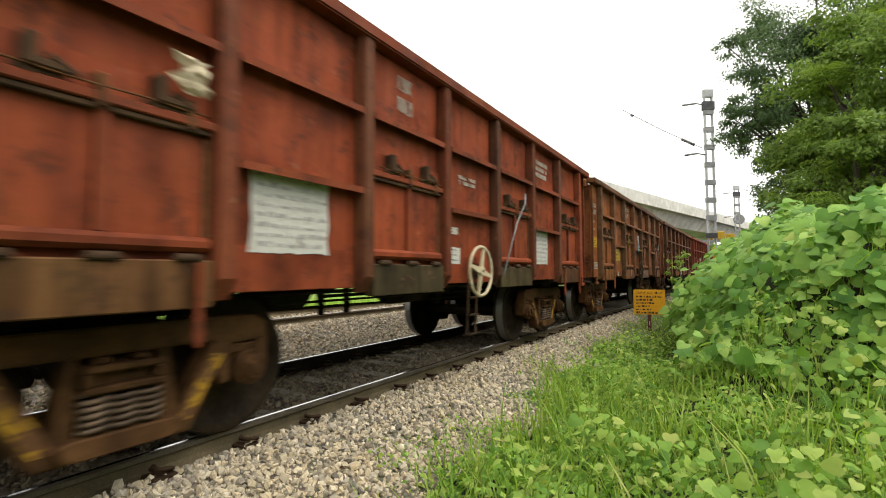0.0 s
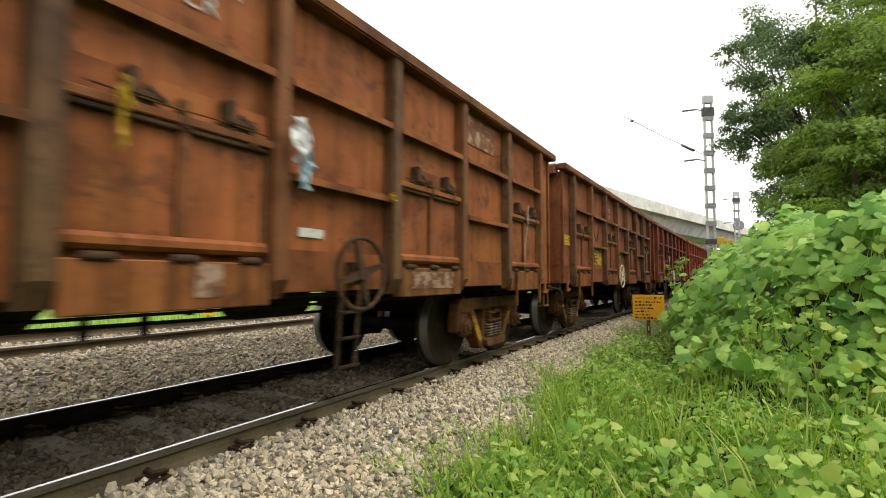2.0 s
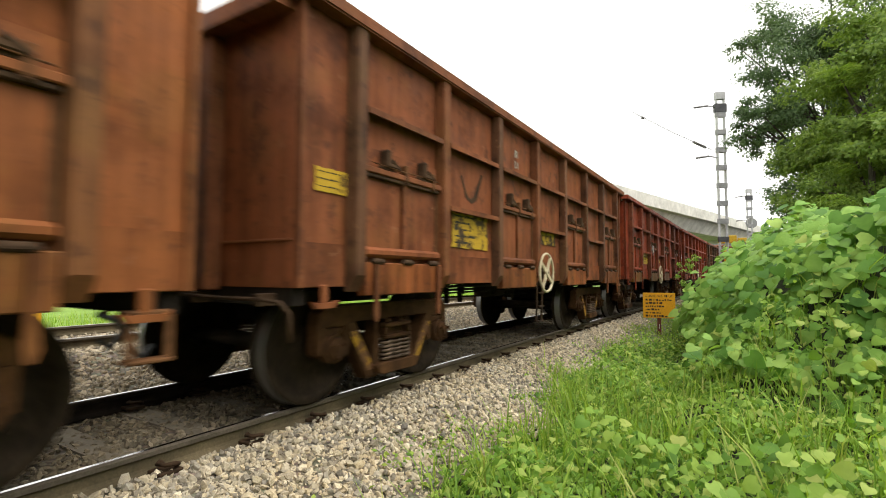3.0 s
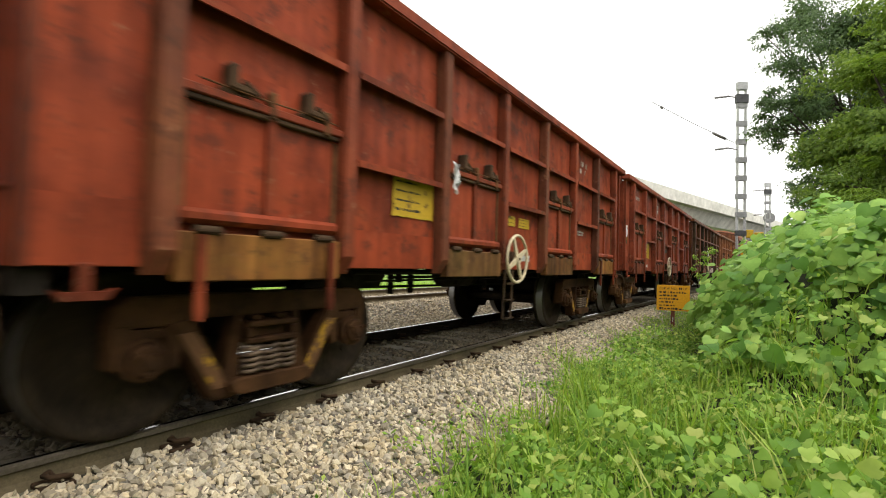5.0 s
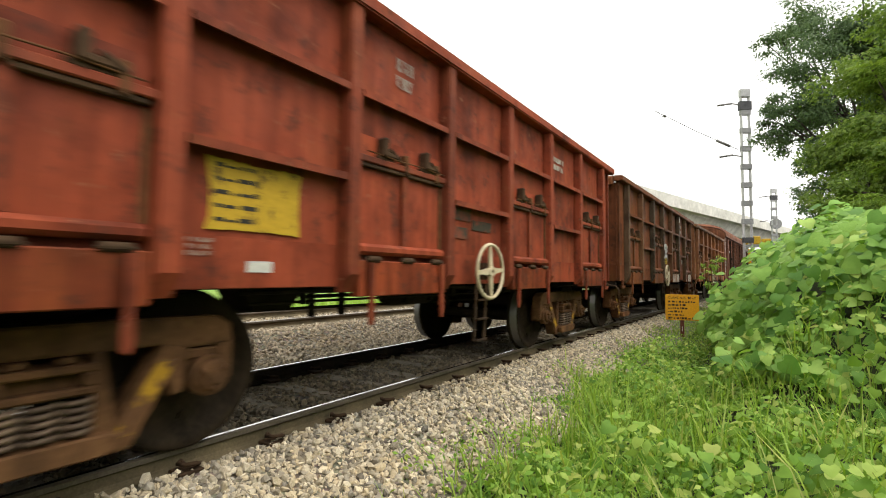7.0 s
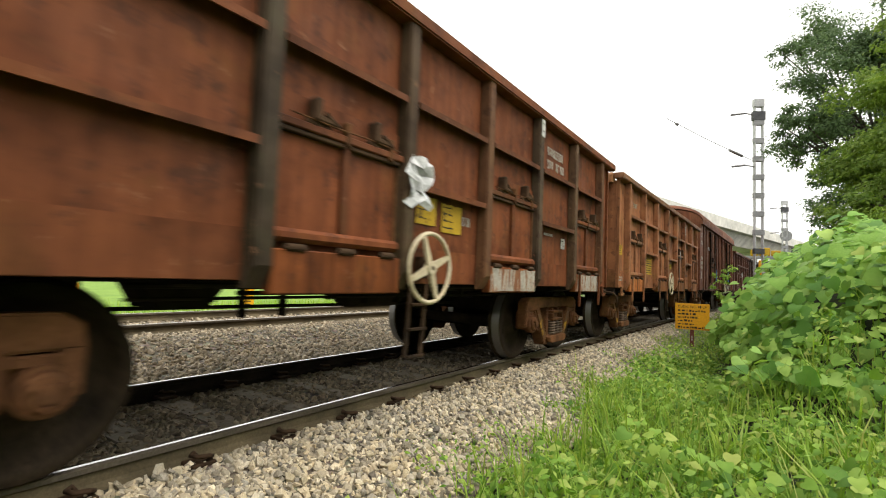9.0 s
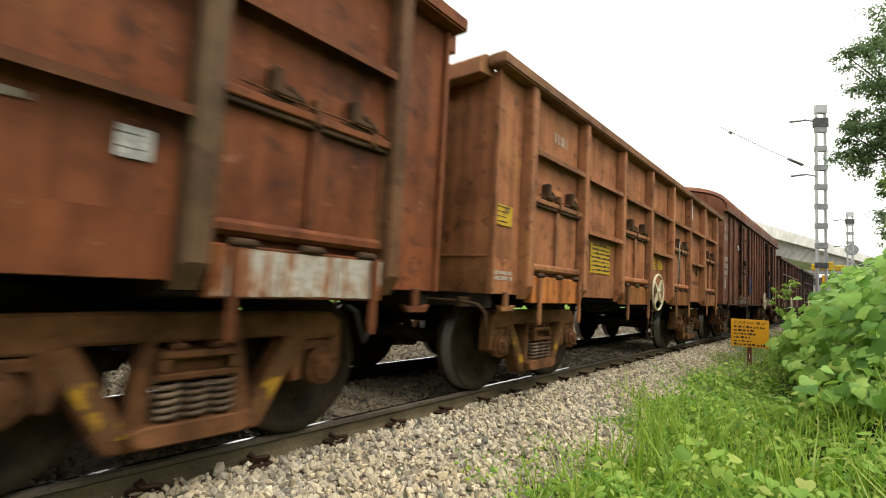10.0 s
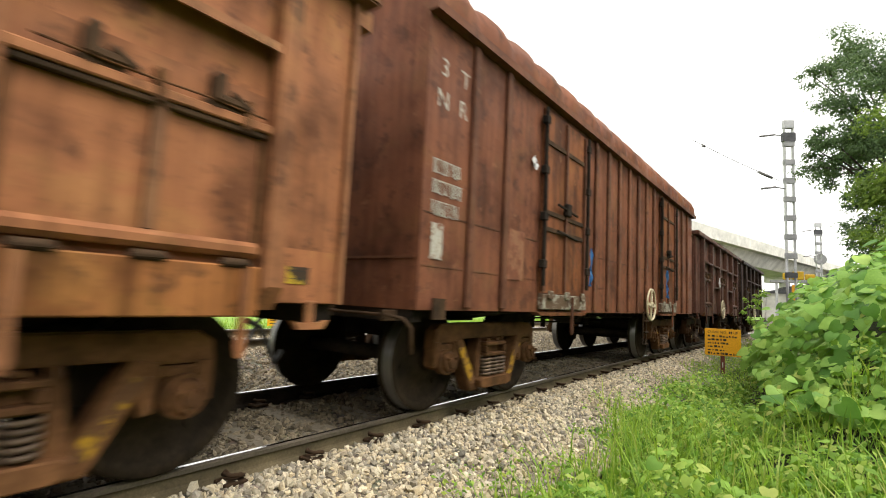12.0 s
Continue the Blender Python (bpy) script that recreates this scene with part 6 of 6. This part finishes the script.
# ---- flyover and the far distance ----
def flyover():
    ob = new("flyover")
    tagged(ob, "pale concrete road flyover crossing behind the train", "bridge")
    p, q = Vector((2.0, 40.5, 0)), Vector((78.0, 118.5, 0))
    d = (q - p).normalized()
    n = Vector((d.y, -d.x, 0))
    L = (q - p).length
    ob.matrix_basis = Matrix.Translation(p) @ pose(0, 0, 0, 0, 0, math.degrees(math.atan2(d.y, d.x)))
    z = 9.0
    bm = bmesh.new()
    box(bm, 0, L, -4.5, 4.5, z, z + .35)
    part("deck", bm, CONCRETE, ob)
    for y in (-4.5, 4.2):
        bm = bmesh.new()
        box(bm, 0, L, y, y + .3, z + .352, z + 1.35)
        part("parapet", bm, CONCRETE, ob, "solid concrete parapet")
    bm = bmesh.new()
    a = [(-3.6, z - .002), (3.6, z - .002), (2.6, z - 1.6), (-2.6, z - 1.6)]
    v0 = [bm.verts.new((0, y, zz)) for y, zz in a]
    v1 = [bm.verts.new((L, y, zz)) for y, zz in a]
    bm.faces.new(v0), bm.faces.new(v1[::-1])
    for i in range(4):
        bm.faces.new((v0[i], v1[i], v1[(i + 1) % 4], v0[(i + 1) % 4]))
    part("girder", bm, CONCRETE, ob)
    for x in (14, 40, 66, 92):
        bm = bmesh.new()
        rod(bm, (x, 0, -.5), (x, 0, z - 2.6), .8, 16)
        prism(bm, [(x - .9, z - 2.6), (x + .9, z - 2.6), (x + .9, z - 1.602), (x - .9, z - 1.602)], -2.8, 2.8)
        part("pier", bm, CONCRETE, ob)


flyover()


def low_building(x, y, w, d, h, turn, wall, label):
    ob = new("trackside_building")
    ob.matrix_basis = pose(x, y, -.4, 0, 0, turn)
    tagged(ob, label, "building", group="far trackside buildings")
    bm = bmesh.new()
    box(bm, -w / 2, w / 2, -d / 2, d / 2, 0, h)
    part("wall", bm, wall, ob)
    bm = bmesh.new()
    prism(bm, [(-w / 2 - .4, h), (w / 2 + .4, h), (w / 2 + .4, h + .12), (0, h + 1.1), (-w / 2 - .4, h + .12)], -d / 2 - .4, d / 2 + .4)
    part("roof", bm, DARKGREY, ob, "dark sheet roof")
    for i in (-.25, .25):
        bm = bmesh.new()
        soft_box(bm, w * i - .6, w * i + .6, -d / 2 - .05, -d / 2 - .001, 1.0, 2.4, .02)
        part("window", bm, DARKGREY, ob)


low_building(40.5, 70, 9, 6, 4.2, -25, CONCRETE, "low pale building with a dark roof beside the line")
low_building(50, 82, 10, 6, 5.5, -25, CONCRETE, "low pale building with a dark roof far along the line")
for i in range(5):
    rr = np.random.default_rng(300 + i)
    x_, y_ = 43 + 7 * i, 62 + 9 * i
    tree("tree", (x_, y_, -.3), (x_, y_, 3), clump_ball(rr, (x_, y_, 4.2), 2.0, 7, (.8, 1.4)), 1600, .5, TREE_LEAF_LIGHT, 310 + i, "far green tree beyond the bank")


def signal_gantry():
    ob = new("signal_gantry")
    ob.matrix_basis = pose(32.2, 55, -.4, 0, 0, -30)
    tagged(ob, "grey trackside gantry with yellow boxes far along the line", "gantry")
    for x in (-2.6, 2.6):
        bm = bmesh.new()
        soft_box(bm, x - .12, x + .12, -.12, .12, -.2, 4.9, .02)
        part("upright", bm, GALV, ob)
    bm = bmesh.new()
    soft_box(bm, -3.2, 3.2, -.25, .25, 4.9, 5.2, .03)
    part("beam", bm, PLATE, ob)
    for x, w, h in ((-1.7, .35, .7), (-.7, .5, .9), (.3, .45, .6)):
        bm = bmesh.new()
        soft_box(bm, x - w, x + w, -.3, .3, 5.21, 5.21 + h, .08)
        part("equipment_box", bm, YELLOW, ob, "yellow equipment box")


def round_signal():
    ob = new("round_signal")
    ob.matrix_basis = pose(36.7, 60, -.4, 0, 0, -32)
    tagged(ob, "pale round disc on a grey post far off", "signal")
    bm = bmesh.new()
    rod(bm, (0, 0, -.2), (0, 0, 7.6), .07, 8)
    part("post", bm, GALV, ob)
    bm = bmesh.new()
    rod(bm, (0, -.12, 8.0), (0, -.2, 8.0), .62, 24)
    part("disc", bm, PLATE, ob, "grey-blue disc")
    bm = bmesh.new()
    soft_box(bm, .5, 2.0, -.3, .3, 5.6, 6.6, .05)
    rod(bm, (.0, 0, 6.0), (.6, 0, 6.0), .05, 6)
    part("relay_box", bm, DARKGREY, ob)


signal_gantry()
round_signal()


# ---- single stones on the shoulder and single vine leaves ----
def stone_shapes(n, mat, seed):
    rng = np.random.default_rng(seed)
    return [raw_mesh("stone", ICO * rng.uniform(.52, 1.30, (12, 1)) * rng.uniform(.5, 1.25, 3), ICOF, mat) for _ in range(n)]


def single_stones():
    rng = np.random.default_rng(61)
    shapes = stone_shapes(12, STONE, 62)
    bed_ob = bpy.data.objects["ballast_shoulder"]
    for i in range(300):
        s, lat = rng.uniform(3.6, 7.6), rng.uniform(1.0, 2.15)
        r = rng.uniform(.020, .040)
        p = arc(s, lat, float(bed(lat)) + r * .75)
        m = pose(p.x, p.y, p.z, *rng.uniform(0, 360, 3)) @ Matrix.Scale(r, 4)
        place("stone", shapes[i % 12], bed_ob, "", m)


def single_leaves():
    s, lat, p, nrm, rng = bank_points(1400, (9.2, 15), (2.9, 5.6), 63, (.26, .36))
    ok = np.where(bank(s, lat) > .5)[0][:300]
    me = raw_mesh("leaf", np.array(HEART), np.array(HEARTF), VINE, smooth_faces=True)
    vine = bpy.data.objects["climbing_vine"]
    for i in ok:
        up = Vector(nrm[i] * .9 + np.array([-.25, -.55, .45]) + rng.normal(0, .33, 3)).normalized()
        tip = Vector(rng.normal(0, 1, 3)) * .5 + Vector((0, 0, -1))
        y = (tip - up * tip.dot(up)).normalized()
        x = y.cross(up)
        m = Matrix((x, y, up)).transposed().to_4x4()
        place("leaf", me, vine, "", Matrix.Translation(p[i]) @ m @ Matrix.Scale(rng.uniform(.12, .21), 4))


single_stones()
single_leaves()


# ---- what moves: the train rolls towards the camera and past it ----
def train_place(t):
    """Where along the track the third wagon's middle stands."""
    return 29.36 - 6.710 * t + 0.06826 * t * t - 0.001867 * t ** 3


def motions():
    times = [0.5 * i for i in range(25)]
    stations = [(i - 2) * PITCH + d for i, d in enumerate((0, .01, .08, .03, -.08, .02, .08, .60))] + [5 * PITCH + 10.55, 5 * PITCH + 18.95]
    for w, station in zip(WAGONS, stations):
        walk(w, [(t, on_track(train_place(t) + station)) for t in times])
    spins = [0.1 * i for i in range(121)]
    for w, a in WHEELS:
        walk(w, [(t, pose(a, 0, .5, 0, math.degrees((train_place(t) - train_place(0)) / .5), 0)) for t in spins])


motions()
